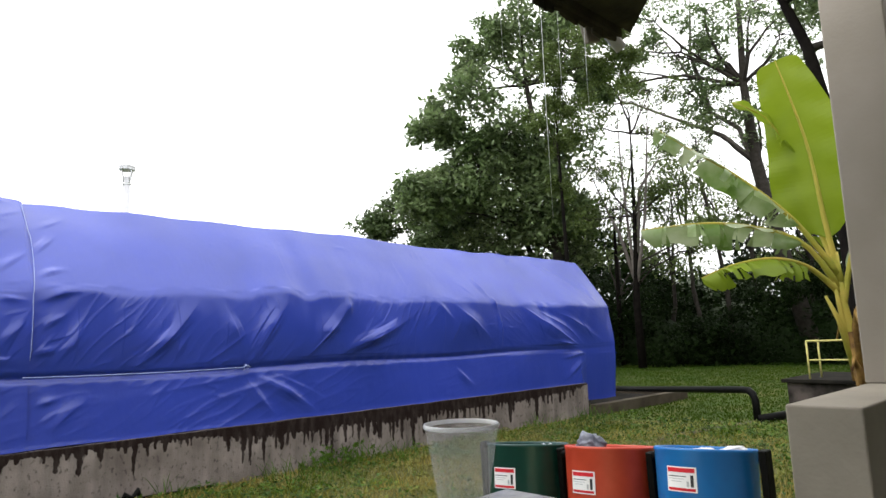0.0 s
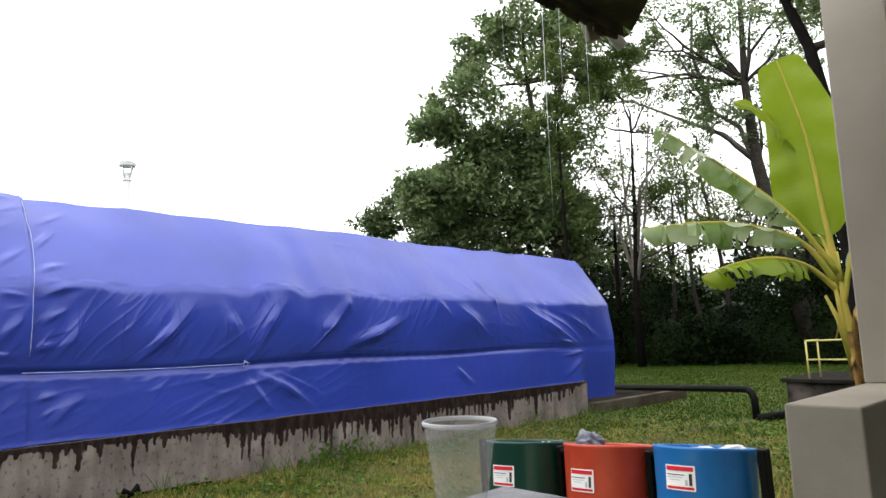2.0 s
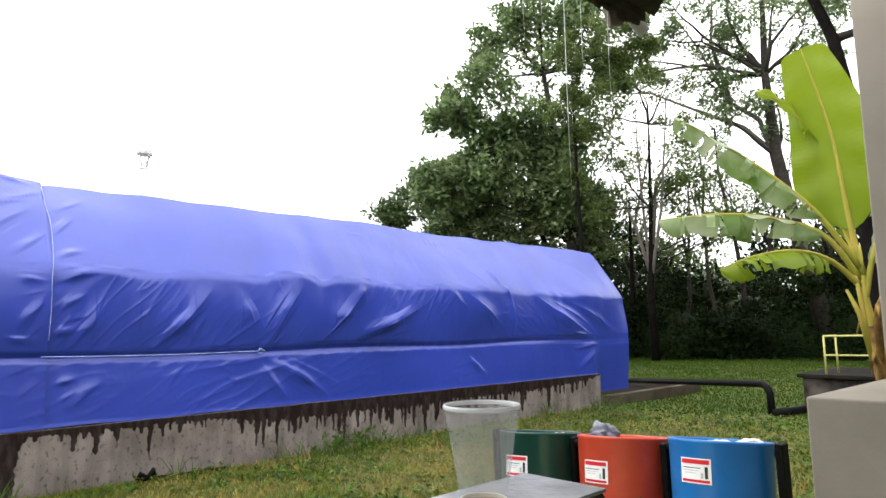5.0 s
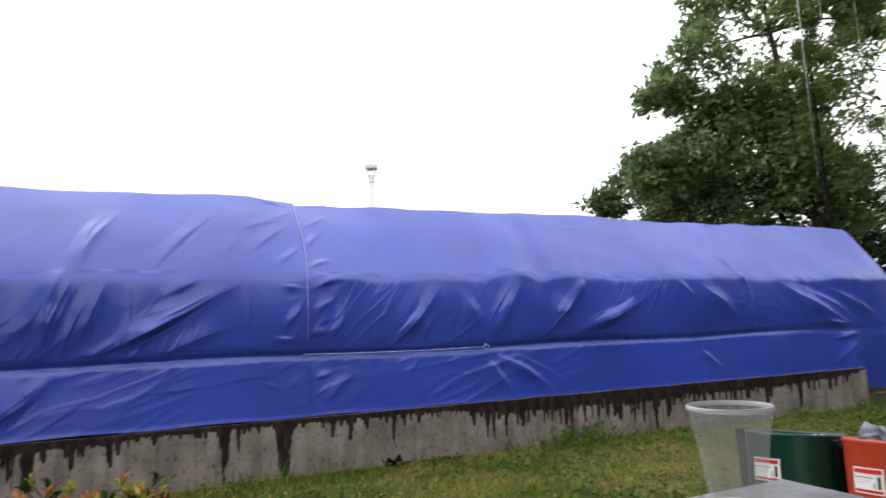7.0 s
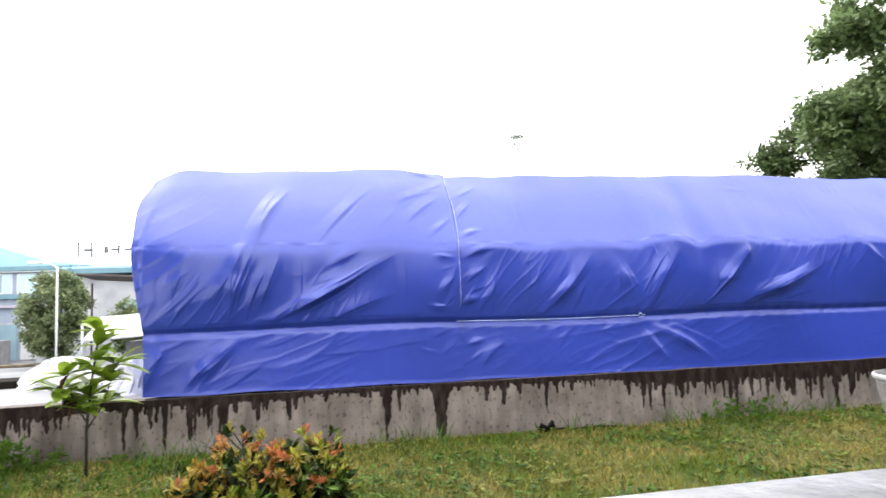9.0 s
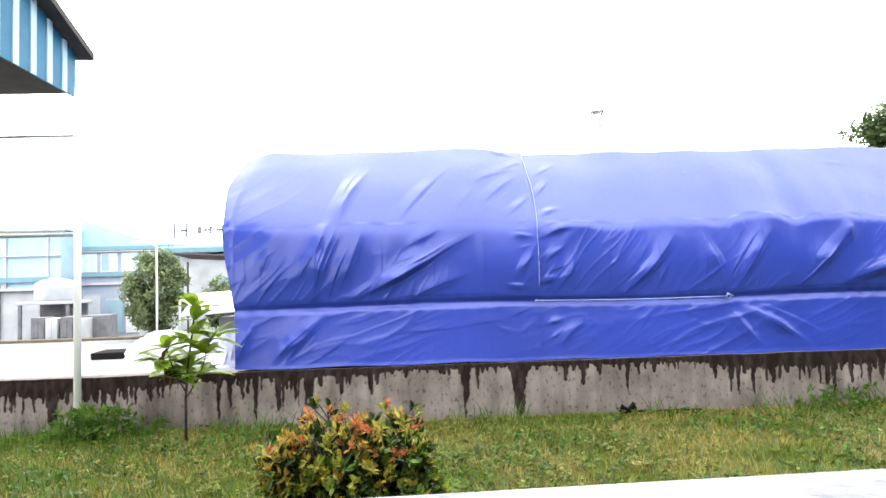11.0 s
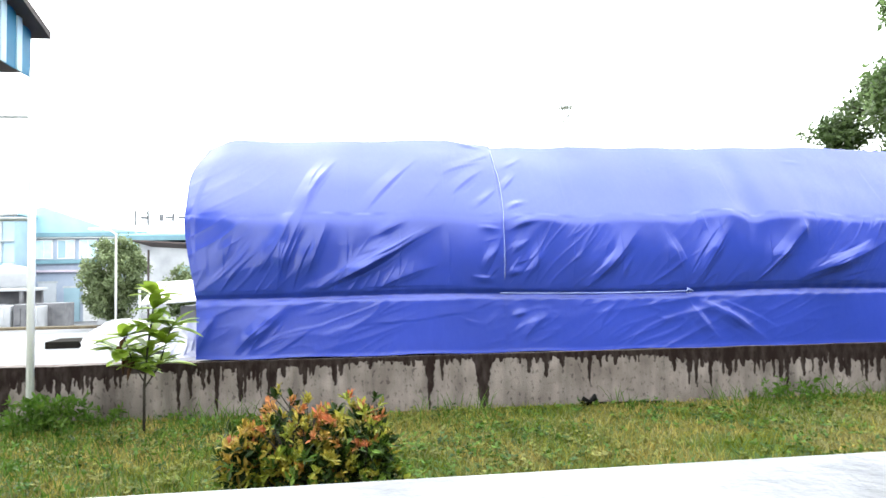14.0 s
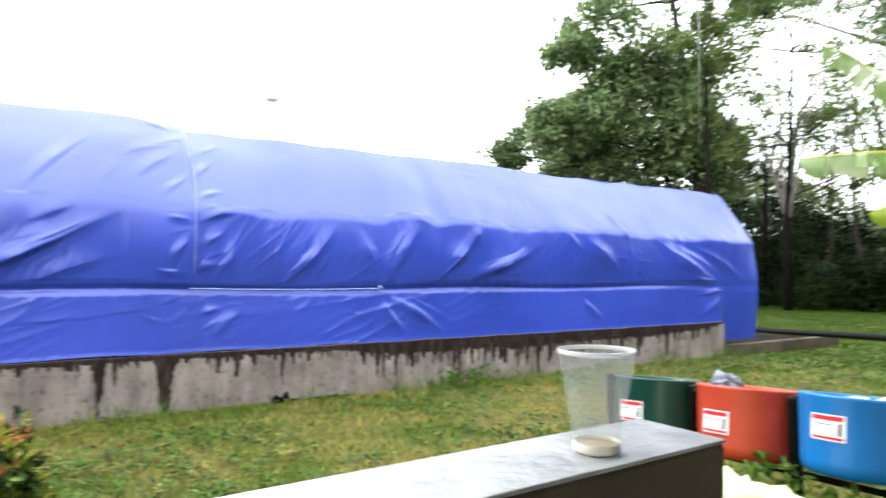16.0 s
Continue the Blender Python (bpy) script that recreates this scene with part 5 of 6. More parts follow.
def unseen_side_wood():
    """Added, unseen wood past the verandah's end, round the lawn; dims the tarpaulin."""
    rng = np.random.default_rng(77)
    cs, ss = [], []
    for k in range(420):
        a = radians(rng.uniform(-95, -12))
        d = rng.uniform(19, 34)
        cs.append((d * math.cos(a), d * math.sin(a), rng.uniform(0.3, 14.0)))
        ss.append(rng.uniform(1.2, 2.4))
    ob = leaf_cloud("unseen_side_wood", cs, ss, 70000, 0.7, M_DARKLEAF, None, rng, 0.2, 0.1)
    tagged(ob, "unseen dark wood round the lawn, added to dim the tarpaulin", "wood", kind="stuff")

unseen_side_wood()
# leaves coloured pale to stand for the rain haze in between
M_MISTLEAF = mat("haze_pale_leaves", (0.2, 0.24, 0.17), 0.6, (0.27, 0.31, 0.23), 0.5, rand=0.3, trans=0.4)
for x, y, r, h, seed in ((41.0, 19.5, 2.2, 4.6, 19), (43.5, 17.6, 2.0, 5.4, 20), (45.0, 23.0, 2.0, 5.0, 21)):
    tree("tree beyond a gap of the wood, leaves coloured pale for haze", [(x, y, 0.0), (x, y, 2.6), (x + 0.1, y - 0.2, h)], [0.2, 0.16, 0.08],
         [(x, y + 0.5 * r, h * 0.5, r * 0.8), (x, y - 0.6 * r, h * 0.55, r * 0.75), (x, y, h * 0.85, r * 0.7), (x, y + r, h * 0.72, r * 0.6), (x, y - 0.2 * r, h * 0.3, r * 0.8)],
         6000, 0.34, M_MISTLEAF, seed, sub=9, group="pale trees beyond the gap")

# ---- shrub, sapling, weeds ----
def rosettes(name, tips, outward, per, size, material, parent, rng):
    """Tufts of pointed leaves that fan out from shoot tips."""
    tips, outward = np.asarray(tips, float), np.asarray(outward, float)
    k = len(tips) * per
    p = np.repeat(tips, per, 0) + rng.normal(size=(k, 3)) * 0.008
    o = np.repeat(outward, per, 0)
    d = o * 0.8 + rng.normal(size=(k, 3)) * 0.62
    d /= np.linalg.norm(d, axis=1)[:, None]
    s = np.cross(d, o + rng.normal(size=(k, 3)) * 0.3)
    s /= np.linalg.norm(s, axis=1)[:, None] + 1e-9
    nrm = np.cross(s, d)
    L = size * rng.uniform(0.55, 1.25, (k, 1))
    v = np.stack([p, p + d * L * 0.4 + s * L * 0.19 + nrm * L * 0.05, p + d * L * 0.75 + s * L * 0.13, p + d * L - nrm * L * 0.12,
                  p + d * L * 0.75 - s * L * 0.13, p + d * L * 0.4 - s * L * 0.19 + nrm * L * 0.05, p + d * L * 0.5 - nrm * L * 0.04], 1).reshape(-1, 3)
    fs = []
    for i in range(k):
        b = i * 7
        fs += [(b, b + 1, b + 6), (b + 1, b + 2, b + 6), (b + 2, b + 3, b + 6), (b + 3, b + 4, b + 6), (b + 4, b + 5, b + 6), (b + 5, b, b + 6)]
    return link_mesh(name, v.tolist(), fs, material, parent, "", False)

def shrub(x, y, rx, rz, seed):
    """Shoots on bent stems; each ends in an open tuft of broad leaves, the topmost tufts orange-red, inner ones
    coloured dark for shade.
    """
    rng = np.random.default_rng(seed)
    s = thing("shrub", pose(x, y, 0), "round clipped shrub with orange-red new shoots", "shrub")
    heads = [(-0.12, 0.0, 0.04, 0.9), (0.22, 0.02, 0.03, 0.86), (-0.32, -0.04, -0.04, 0.72), (0.31, -0.06, -0.14, 0.72), (0.02, -0.12, -0.12, 0.85), (-0.3, -0.08, -0.24, 0.6)]
    runs, old, mid, red, deep = [], ([], []), ([], []), ([], []), ([], [])
    for k in range(1200):
        hx, hy, hz, hs = heads[k % len(heads)]
        d = rng.normal(size=3)
        d[2] = abs(d[2]) * 0.9 - 0.25
        d /= np.linalg.norm(d)
        r = rng.uniform(0.2, 1.0) ** 0.5
        lump = 0.95 + 0.22 * noise.noise(Vector(d * 2.4) + Vector((seed + hx * 9, 0, 0)))
        p = np.array([hx * rx / 0.46 + d[0] * rx * 0.62 * hs * r * lump, hy + d[1] * rx * 0.6 * hs * r * lump, 0.42 + hz + d[2] * rz * hs * r * lump])
        if p[2] < 0.05:
            continue
        out = d * 0.75 + np.array([0, -0.15, 0.55])
        crest = p[2] + 0.1 * rng.normal() + 0.12 * (d[0] < -0.5)
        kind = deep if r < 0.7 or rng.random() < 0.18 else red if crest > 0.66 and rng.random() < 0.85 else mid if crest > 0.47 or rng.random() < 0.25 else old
        kind[0].append(p), kind[1].append(out)
        if k % 3 == 0:
            runs.append(limb((hx * 0.3 + d[0] * 0.03, hy * 0.3, 0.0), p, 0.009, 0.003, rng, 0.1, 5))
    tubes("stem", runs, M_BARK, s, "", 5)
    rosettes("leaves", *old, 10, 0.055, M_SHRUB, s, rng)
    rosettes("inner_leaves", *deep, 8, 0.06, M_SHRUBDEEP, s, rng)["label"] = "inner leaves, coloured dark green for shade"
    rosettes("new_leaves", *red, 13, 0.042, M_SHRUBRED, s, rng)["label"] = "orange-red young leaves"
    rosettes("young_leaves", *mid, 11, 0.05, M_SHRUBMID, s, rng)["label"] = "yellow-green half-grown leaves"
    return s

shrub(-0.53, 3.6, 0.46, 0.43, 5)

def sapling():
    rng = np.random.default_rng(8)
    s = thing("sapling", pose(-2.38, 6.3, 0), "thin young tree with broad bright green leaves", "sapling")
    tubes("stem", [([(0, 0, -0.02), (0.0, 0, 0.45), (0.03, 0.0, 0.8), (0.07, 0, 1.1), (0.1, 0, 1.32)], [0.014, 0.013, 0.01, 0.008, 0.005])], M_BARK, s)
    nodes = [(-0.08, 0, 0.62), (0.03, 0.0, 0.72), (0.04, 0, 0.82), (0.06, 0, 0.94), (0.08, 0, 1.05), (0.09, 0, 1.18), (0.1, 0, 1.3), (-0.2, 0.02, 0.92), (-0.22, 0, 0.8), (-0.18, 0, 0.7), (0.2, 0, 0.85), (0.24, 0, 1.0), (0.15, 0, 0.66)]
    tubes("side_stem", [([(0.0, 0, 0.5), (-0.1, 0.01, 0.66), (-0.2, 0.02, 0.95)], [0.008, 0.006, 0.004])], M_BARK, s)
    for q in nodes:
        for _ in range(9):
            a = rng.uniform(0, 2 * math.pi)
            up = rng.uniform(-0.25, 1.2)
            d = Vector((math.cos(a), math.sin(a) * 0.8, up)).normalized()
            L, w = rng.uniform(0.19, 0.33), rng.uniform(0.045, 0.068)
            sd = d.cross(Vector((0, 0, 1))).normalized()
            base = Vector(q)
            vs, fs = [], []
            for i in range(7):
                t = i / 6
                c = base + d * L * t + Vector((0, 0, -0.22 * L * t * t))
                ww = w * math.sin(math.pi * min(1, t * 0.92 + 0.06)) ** 0.8
                vs += [c + sd * ww + Vector((0, 0, 0.3 * ww)), c, c - sd * ww + Vector((0, 0, 0.3 * ww))]
                if i:
                    b = 3 * i
                    fs += [(b - 3, b - 2, b + 1, b), (b - 2, b - 1, b + 2, b + 1)]
            link_mesh("leaf", vs, fs, M_SAPLING, s, "", True)
    tubes("side_stem", [([(0.01, 0, 0.45), (0.13, 0.01, 0.64), (0.24, 0.0, 1.0)], [0.008, 0.006, 0.004])], M_BARK, s)
    for k in range(5):
        x, z, dx = -0.26 + 0.035 * k + 0.02 * rng.normal(), 0.86 - 0.05 * k + 0.03 * rng.normal(), rng.normal() * 0.05
        tubes("dry_leaf", [([(x + 0.05, 0.02, z + 0.06), (x, 0, z), (x + dx, -0.01, z - 0.08), (x + dx * 1.6, 0, z - 0.16)], [0.003, 0.02, 0.016, 0.003])], M_WITHER, s, "withered brown hanging leaf", 5)

sapling()

def weeds(x, y, r, h, count, seed, name="weed_clump", label="low dark green weeds at the wall's foot"):
    rng = np.random.default_rng(seed)
    g = thing(name, pose(x, y, 0), label, "weeds", "weed clumps")
    tips = np.stack([rng.normal(size=count) * r * 0.5, rng.normal(size=count) * r * 0.35, rng.uniform(0.03, h, count)], 1)
    out = np.stack([tips[:, 0] / r, tips[:, 1] / r, np.full(count, 0.7)], 1)
    tubes("stem", [limb((q[0] * 0.4, q[1] * 0.4, 0), q, 0.004, 0.002, rng, 0.1, 4) for q in tips[::2]], M_WEED, g, "", 4)
    rosettes("leaves", tips, out, 7, 0.07, M_WEED, g, rng)

weeds(-3.35, 6.5, 0.4, 0.32, 150, 41)
weeds(-2.9, 6.6, 0.35, 0.2, 30, 42)
weeds(2.95, 1.9, 0.3, 0.5, 60, 43, "weed_clump", "leafy green weeds growing between the bins")
weeds(2.9, 1.35, 0.35, 0.45, 60, 44, "weed_clump", "leafy green weeds under the blue bin")
weeds(4.4, 6.7, 0.5, 0.22, 40, 45)
weeds(-5.2, 6.2, 0.6, 0.25, 50, 46)

def blades(name, n, xr, yr, h0, h1, width, material, seed, label, keep=None):
    rng = np.random.default_rng(seed)
    x, y = rng.uniform(*xr, n), rng.uniform(*yr, n)
    if keep:
        m = np.array([keep(a, b, rng) for a, b in zip(x, y)])
        x, y = x[m], y[m]
    n = len(x)
    z = np.array([ground_z(a, b) for a, b in zip(x, y)]) - 0.005
    a = rng.uniform(0, 2 * np.pi, n)
    h = rng.uniform(h0, h1, n)
    lean = rng.normal(size=(n, 2)) * 0.5
    base = np.stack([x, y, z], 1)
    s = np.stack([np.cos(a), np.sin(a), np.zeros(n)], 1) * width * 0.5
    tip = base + np.stack([lean[:, 0] * h, lean[:, 1] * h, h], 1)
    mid = base * 0.5 + tip * 0.5 + np.stack([np.zeros(n), np.zeros(n), h * 0.14], 1)
    v = np.stack([base - s, base + s, mid + s * 0.8, mid - s * 0.8, tip], 1).reshape(-1, 3)
    i = np.arange(n)[:, None] * 5
    f = np.concatenate([i + np.array([[0, 1, 2]]), i + np.array([[0, 2, 3]]), i + np.array([[3, 2, 4]])], 1).reshape(-1, 3)
    me = bpy.data.meshes.new(name)
    me.vertices.add(len(v))
    me.vertices.foreach_set("co", v.ravel())
    me.loops.add(f.size)
    me.loops.foreach_set("vertex_index", f.ravel().astype(np.int32))
    me.polygons.add(len(f))
    me.polygons.foreach_set("loop_start", np.arange(0, f.size, 3, dtype=np.int32))
    me.materials.append(material)
    me.update(calc_edges=True)
    return tagged(new(name, me), label, "grass", kind="stuff")

blades("lawn_grass", 110000, (-6.5, 11.0), (1.6, 6.9), 0.025, 0.085, 0.007, M_GRASS, 51, "short wet lawn grass with yellow patches",
       lambda a, b, r: r.random() < 1.0 - 0.3 * (a - 7.0))
blades("lawn_grass", 150000, (6.0, 27.0), (0.5, 20.0), 0.025, 0.06, 0.02, M_GRASS2, 52, "short wet grass beyond the wall",
       lambda a, b, r: not (b > 6.75 and a < 13.5) and not (11.2 < a < 13.3 and b < 4.1))
blades("tall_grass", 2600, (-6.5, 9.9), (5.9, 6.93), 0.1, 0.3, 0.009, M_WEED, 53, "tall green grass tufts along the wall",
       lambda a, b, r: noise.noise(Vector((a * 0.9, 3, 0))) > 0.05 and r.random() < (b - 5.7))
blades("dry_grass", 34000, (-3.5, 10.0), (1.6, 6.9), 0.03, 0.07, 0.007, M_STRAW, 54, "dry straw-coloured grass in the lawn",
       lambda a, b, r: noise.noise(Vector((a * 0.8, b * 0.8, 9))) + 0.2 * noise.noise(Vector((a * 4, b * 4, 1))) > -0.02)

blades("dry_grass", 26000, (3.2, 9.6), (2.6, 6.6), 0.03, 0.075, 0.008, M_STRAW, 59, "worn yellow-brown grass towards the bins",
       lambda a, b, r: noise.noise(Vector((a * 1.1, b * 1.1, 4))) > -0.15 + 0.2 * max(0.0, a - 6.5))

def broadleaf(name, n, tufts, size, spread, material, seed, cut, label):
    """Small flat-lying weed leaves in tufts all over the lawn."""
    rng = np.random.default_rng(seed)
    cs, ss = [], []
    while len(cs) < tufts:
        x, y = rng.uniform(-6.5, 10.5), rng.uniform(1.6, 6.9)
        if noise.noise(Vector((x * 0.7, y * 0.7, seed * 0.37))) + 0.35 * rng.normal() > cut:
            cs.append((x, y, ground_z(x, y) + 0.03))
            ss.append(spread * rng.uniform(0.5, 1.6))
    ob = leaf_cloud(name, cs, ss, n, size, material, None, rng, 0.75, -0.15)
    return tagged(ob, label, "weeds", kind="stuff")

broadleaf("lawn_weeds", 24000, 2400, 0.055, 0.06, M_WEED, 57, 0.0, "small broad weed leaves in the lawn")
broadleaf("lawn_tufts", 30000, 1500, 0.042, 0.055, M_TUFT, 61, 0.05, "pale green tufts of coarse leaves in the lawn")
broadleaf("dark_weeds", 9000, 900, 0.05, 0.07, M_SHADEWEED, 67, 0.12, "dark green creeping weeds in the lawn")
blades("coarse_grass", 9000, (-6.5, -0.6), (3.0, 6.9), 0.06, 0.17, 0.011, M_WEED, 58, "coarse dark green grass by the post",
       lambda a, b, r: r.random() < 0.15 - 0.2 * (a + 1.2) + 0.5 * noise.noise(Vector((a * 1.2, b * 1.2, 2))))

def ditch():
    """A shallow muddy runnel across the lawn, from the bins to the drain pipe."""
    line = [(6.6, 4.85), (7.4, 4.72), (8.3, 4.62), (9.4, 4.52), (10.5, 4.31), (11.6, 4.24), (12.6, 4.2)]
    vs, fs = [], []
    n = 60
    xs, ys = [q[0] for q in line], [q[1] for q in line]
    for i in range(n + 1):
        x = 6.6 + 6.0 * i / n
        y = float(np.interp(x, xs, ys)) + 0.05 * fbm(x * 2, 1)
        w = 0.05 + 0.07 * min(1, (x - 6.6) / 2) + 0.04 * fbm(x * 3, 4)
        for o, z in ((-w, 0.006), (-w * 0.4, 0.02), (w * 0.4, 0.02), (w, 0.006)):
            vs.append((x, y + o, ground_z(x, y + o) + z))
    for i in range(n):
        fs += [(4 * i + j, 4 * i + 4 + j, 4 * i + 5 + j, 4 * i + 1 + j) for j in range(3)]
    tagged(link_mesh("runnel", vs, fs, M_MUD, None, "", True), "dark muddy runnel worn across the lawn", "runnel", kind="structure")

M_MUD = mat("wet_mud", (0.03, 0.022, 0.012), 0.6, (0.06, 0.05, 0.02), 6, 0.6, 40)
ditch()

hose = thing("black_rubbish", pose(2.12, 6.85, 0.0), "black torn plastic scrap at the wall's foot", "rubbish")
tubes("cable", [([(-0.12, 0, 0.02), (0.1, 0.02, 0.03), (0.35, 0.03, 0.02), (0.8, 0.04, 0.015)], 0.012)], M_BLACK, hose)
tubes("scrap", [([(-0.13, 0, 0.02), (-0.1, -0.02, 0.09), (-0.04, -0.03, 0.05), (0.02, 0, 0.1), (0.05, 0.0, 0.03)], [0.02, 0.03, 0.025, 0.035, 0.02])], M_BLACK, hose)

# ---- ropes over the tarpaulin ----
def rope(points, r, label):
    ob = tubes("rope", [(points, r)], M_ROPE, None, "", 6)
    return tagged(ob, label, "rope", "ropes on the tarpaulin")

rope([(1.16 + (3.31 - 1.16) * i / 12, 7.03 - 0.01 * math.sin(i), 1.245 - 0.02 * i / 12 - 0.012 * math.sin(i / 12 * math.pi)) for i in range(13)], 0.005, "thin pale rope drawn along the tarpaulin to a knot")
rope([(3.31, 7.03, 1.225), (3.34, 7.01, 1.25), (3.37, 7.03, 1.21), (3.3, 7.0, 1.2), (3.33, 7.03, 1.26), (3.4, 7.04, 1.225)], 0.006, "tied rope knot on the tarpaulin")

seam_pts = []
for i in range(41):
    h = i / 40 * 3.0
    pr = tarp_profile(SEAM)
    j = min(int(h), 2)
    u = h - j
    y, z = pr[j][0] + (pr[j + 1][0] - pr[j][0]) * u, pr[j][1] + (pr[j + 1][1] - pr[j][1]) * u
    if h < 1.2 or h > 2.96:
        continue
    seam_pts.append((SEAM + 0.01 + 0.035 * math.sin(max(0.0, h - 1.9) * 2.9) * (h > 1.9) - 0.01 * (h > 2.6), y - (0.055 + 0.075 * math.sin(u * math.pi) if 1 < h < 2 else 0.045), z + (0.03 if h > 2 else 0.0)))
rope(seam_pts, 0.003, "pale cord lacing the tarpaulin's overlap")

# ---- left yard: post, canopy ----
post = thing("canopy", pose(-3.7, 6.8, 0), "white post carrying a blue and white sheet-metal canopy", "canopy")
tubes("post", [([(0.045, 0, 0), (0.045, 0, 3.62)], 0.036)], M_POST, post, "", 16)
tubes("rail", [([(0, 0, 2.09), (-3.2, 0, 2.09)], 0.022)], M_STEEL, post)
tubes("rail", [([(-0.15, 0.1, 2.15), (-3.2, 0.1, 2.15)], 0.016)], M_WHITE, post)
tubes("rail", [([(0, 0, 3.13), (-3.2, 0, 3.13)], 0.014)], M_STEEL, post)
part("underside", box((-3.5, -6.0, 3.60), (-0.055, 0.05, 3.63), 0.0), M_RUST, post)
for i in range(44):
    y = 0.02 - i * 0.135
    top = 4.07 + 0.36 * (0.02 - y) if y > -2.5 else 4.07 + 0.36 * 2.52
    wid = 0.045 if i % 2 else 0.09
    part("sheet_strip", box((-0.053 + 0.012 * (i % 2), y - wid, 3.57), (-0.035 + 0.012 * (i % 2), y + wid, top), 0.004, 1), M_SHEETPALE if i % 2 else M_SHEETBLUE, post)
bm = bmesh.new()
lo = [bm.verts.new(q) for q in ((0.115, 0.2, 4.01), (0.115, -2.6, 5.02), (-3.5, -2.6, 5.02), (-3.5, 0.2, 4.01))]
hi = [bm.verts.new(v.co + Vector((0, 0, 0.07))) for v in lo]
bm.faces.new(lo[::-1])
bm.faces.new(hi)
for i in range(4):
    bm.faces.new((lo[i], lo[(i + 1) % 4], hi[(i + 1) % 4], hi[i]))
part("roof", bm, M_RUST, post)

# ---- far yard behind the wall ----
def yard_z(y):
    return 0.57 - 0.05 * (min(y, 36) - 7)

def make_yard():
    ys = [7.14, 8, 10, 13, 17, 22, 28, 36, 60, 140]
    xs = [-140, -60, -30, -16, -8, -4, -2, 3, 9.6]
    n = len(xs)
    vs = [(x, y, yard_z(y)) for y in ys for x in xs]
    fs = [(j * n + i, j * n + i + 1, (j + 1) * n + i + 1, (j + 1) * n + i) for j in range(len(ys) - 1) for i in range(n - 1)]
    return tagged(link_mesh("yard", vs, fs, M_YARD), "wet pale concrete works yard", "yard", kind="structure")

make_yard()

def on_yard(x, y, rz=0):
    return pose(x, y, yard_z(y), 0, 0, rz)

def prism(outline, y0, y1):
    """A wall or roof of that outline in x and z, from y0 to y1."""
    bm = bmesh.new()
    f = [bm.verts.new((x, y0, z)) for x, z in outline]
    r = [bm.verts.new((x, y1, z)) for x, z in outline]
    bm.faces.new(f)
    bm.faces.new(r[::-1])
    for i in range(len(f)):
        j = (i + 1) % len(f)
        bm.faces.new((f[i], r[i], r[j], f[j]))
    return bm

fac = thing("factory", on_yard(-19.0, 40.0), "pale blue clad works building with a shallow gable and window bands", "factory")
part("wall", prism([(-1.8, 0), (4.5, 0), (4.5, 5.2), (-1.8, 5.2)], 0, 12), M_FACGREY, fac)
part("gable", prism([(-6.0, 5.3), (4.6, 5.3), (2.2, 5.6), (-1.4, 6.9)], 0.1, 12), M_FACROOF, fac, "pale cyan sheet gable")
for z0, z1, m in ((5.05, 5.3, M_TEAL), (4.95, 5.02, M_STEEL), (3.45, 3.68, M_TEAL), (2.95, 3.08, M_PINKWALL)):
    part("beam", box((-1.9, -0.25, z0), (4.7, -0.01, z1), 0.01, 1), m, fac)
for i in range(5):
    x = -1.2 + i * 1.25
    w = part("window", box((x - 0.5, -0.05, 3.75), (x + 0.5, -0.005, 4.9), 0.0), M_WHITE, fac)
    part("pane", box((x - 0.44, -0.08, 3.82), (x - 0.03, -0.055, 4.83), 0.0), M_GLASS if i % 2 else M_SHEETPALE, w)
    part("pane", box((x + 0.03, -0.08, 3.82), (x + 0.44, -0.055, 4.83), 0.0), M_SHEETPALE, w)
for x, w, h, m in ((-1.0, 0.5, 2.3, M_GREYPALE), (0.4, 0.45, 2.0, M_GLASS), (1.6, 0.55, 2.4, M_WHITE), (2.9, 0.4, 1.9, M_GLASS)):
    d = part("door", box((x - w, -0.06, 0.0), (x + w, -0.005, h), 0.0), m, fac)
    part("door_frame", box((x - w - 0.08, -0.045, h), (x + w + 0.08, -0.005, h + 0.12), 0.0), M_STEEL, d)
part("canopy_ledge", box((1.6, -1.6, 1.35), (4.5, -0.01, 1.5), 0.01, 1), M_TEAL, fac)
block = thing("factory", on_yard(-21.2, 38.2), "bright blue clad works block with teal and faded bands", "factory")
part("wall", prism([(-26, 0), (0.3, 0), (0.3, 6.2), (-26, 6.6)], 0, 9), M_FACTORY, block)
part("roof", prism([(-26.3, 6.62), (0.6, 6.22), (0.6, 6.36), (-26.3, 6.76)], -0.5, 9.4), M_FACROOF, block)
for z0, z1, m in ((3.2, 3.5, M_TEAL), (2.45, 2.65, M_PINKWALL), (4.7, 4.78, M_STEEL)):
    part("beam", box((-26, -0.2, z0), (0.35, -0.01, z1), 0.01, 1), m, block)
for i in range(9):
    part("wall_rib", box((-0.5 - 2.4 * i, -0.1, 0), (-0.35 - 2.4 * i, -0.01, 6.2), 0.0), M_STEEL, block)
low = thing("low_store", on_yard(-20.6, 33.0, 3), "low white store with stained walls", "store")
part("wall", box((-9, 0, 0), (1.4, 4, 2.5), 0.02, 1), M_DULLWHITE, low)
part("roof", box((-9.2, -0.25, 2.5), (1.6, 4.2, 2.62), 0.02, 1), M_STEEL, low)
tubes("vent_pipe", [([(-0.4, -0.1, 0), (-0.4, -0.1, 2.9)], 0.06)], M_GREYBOX, low)

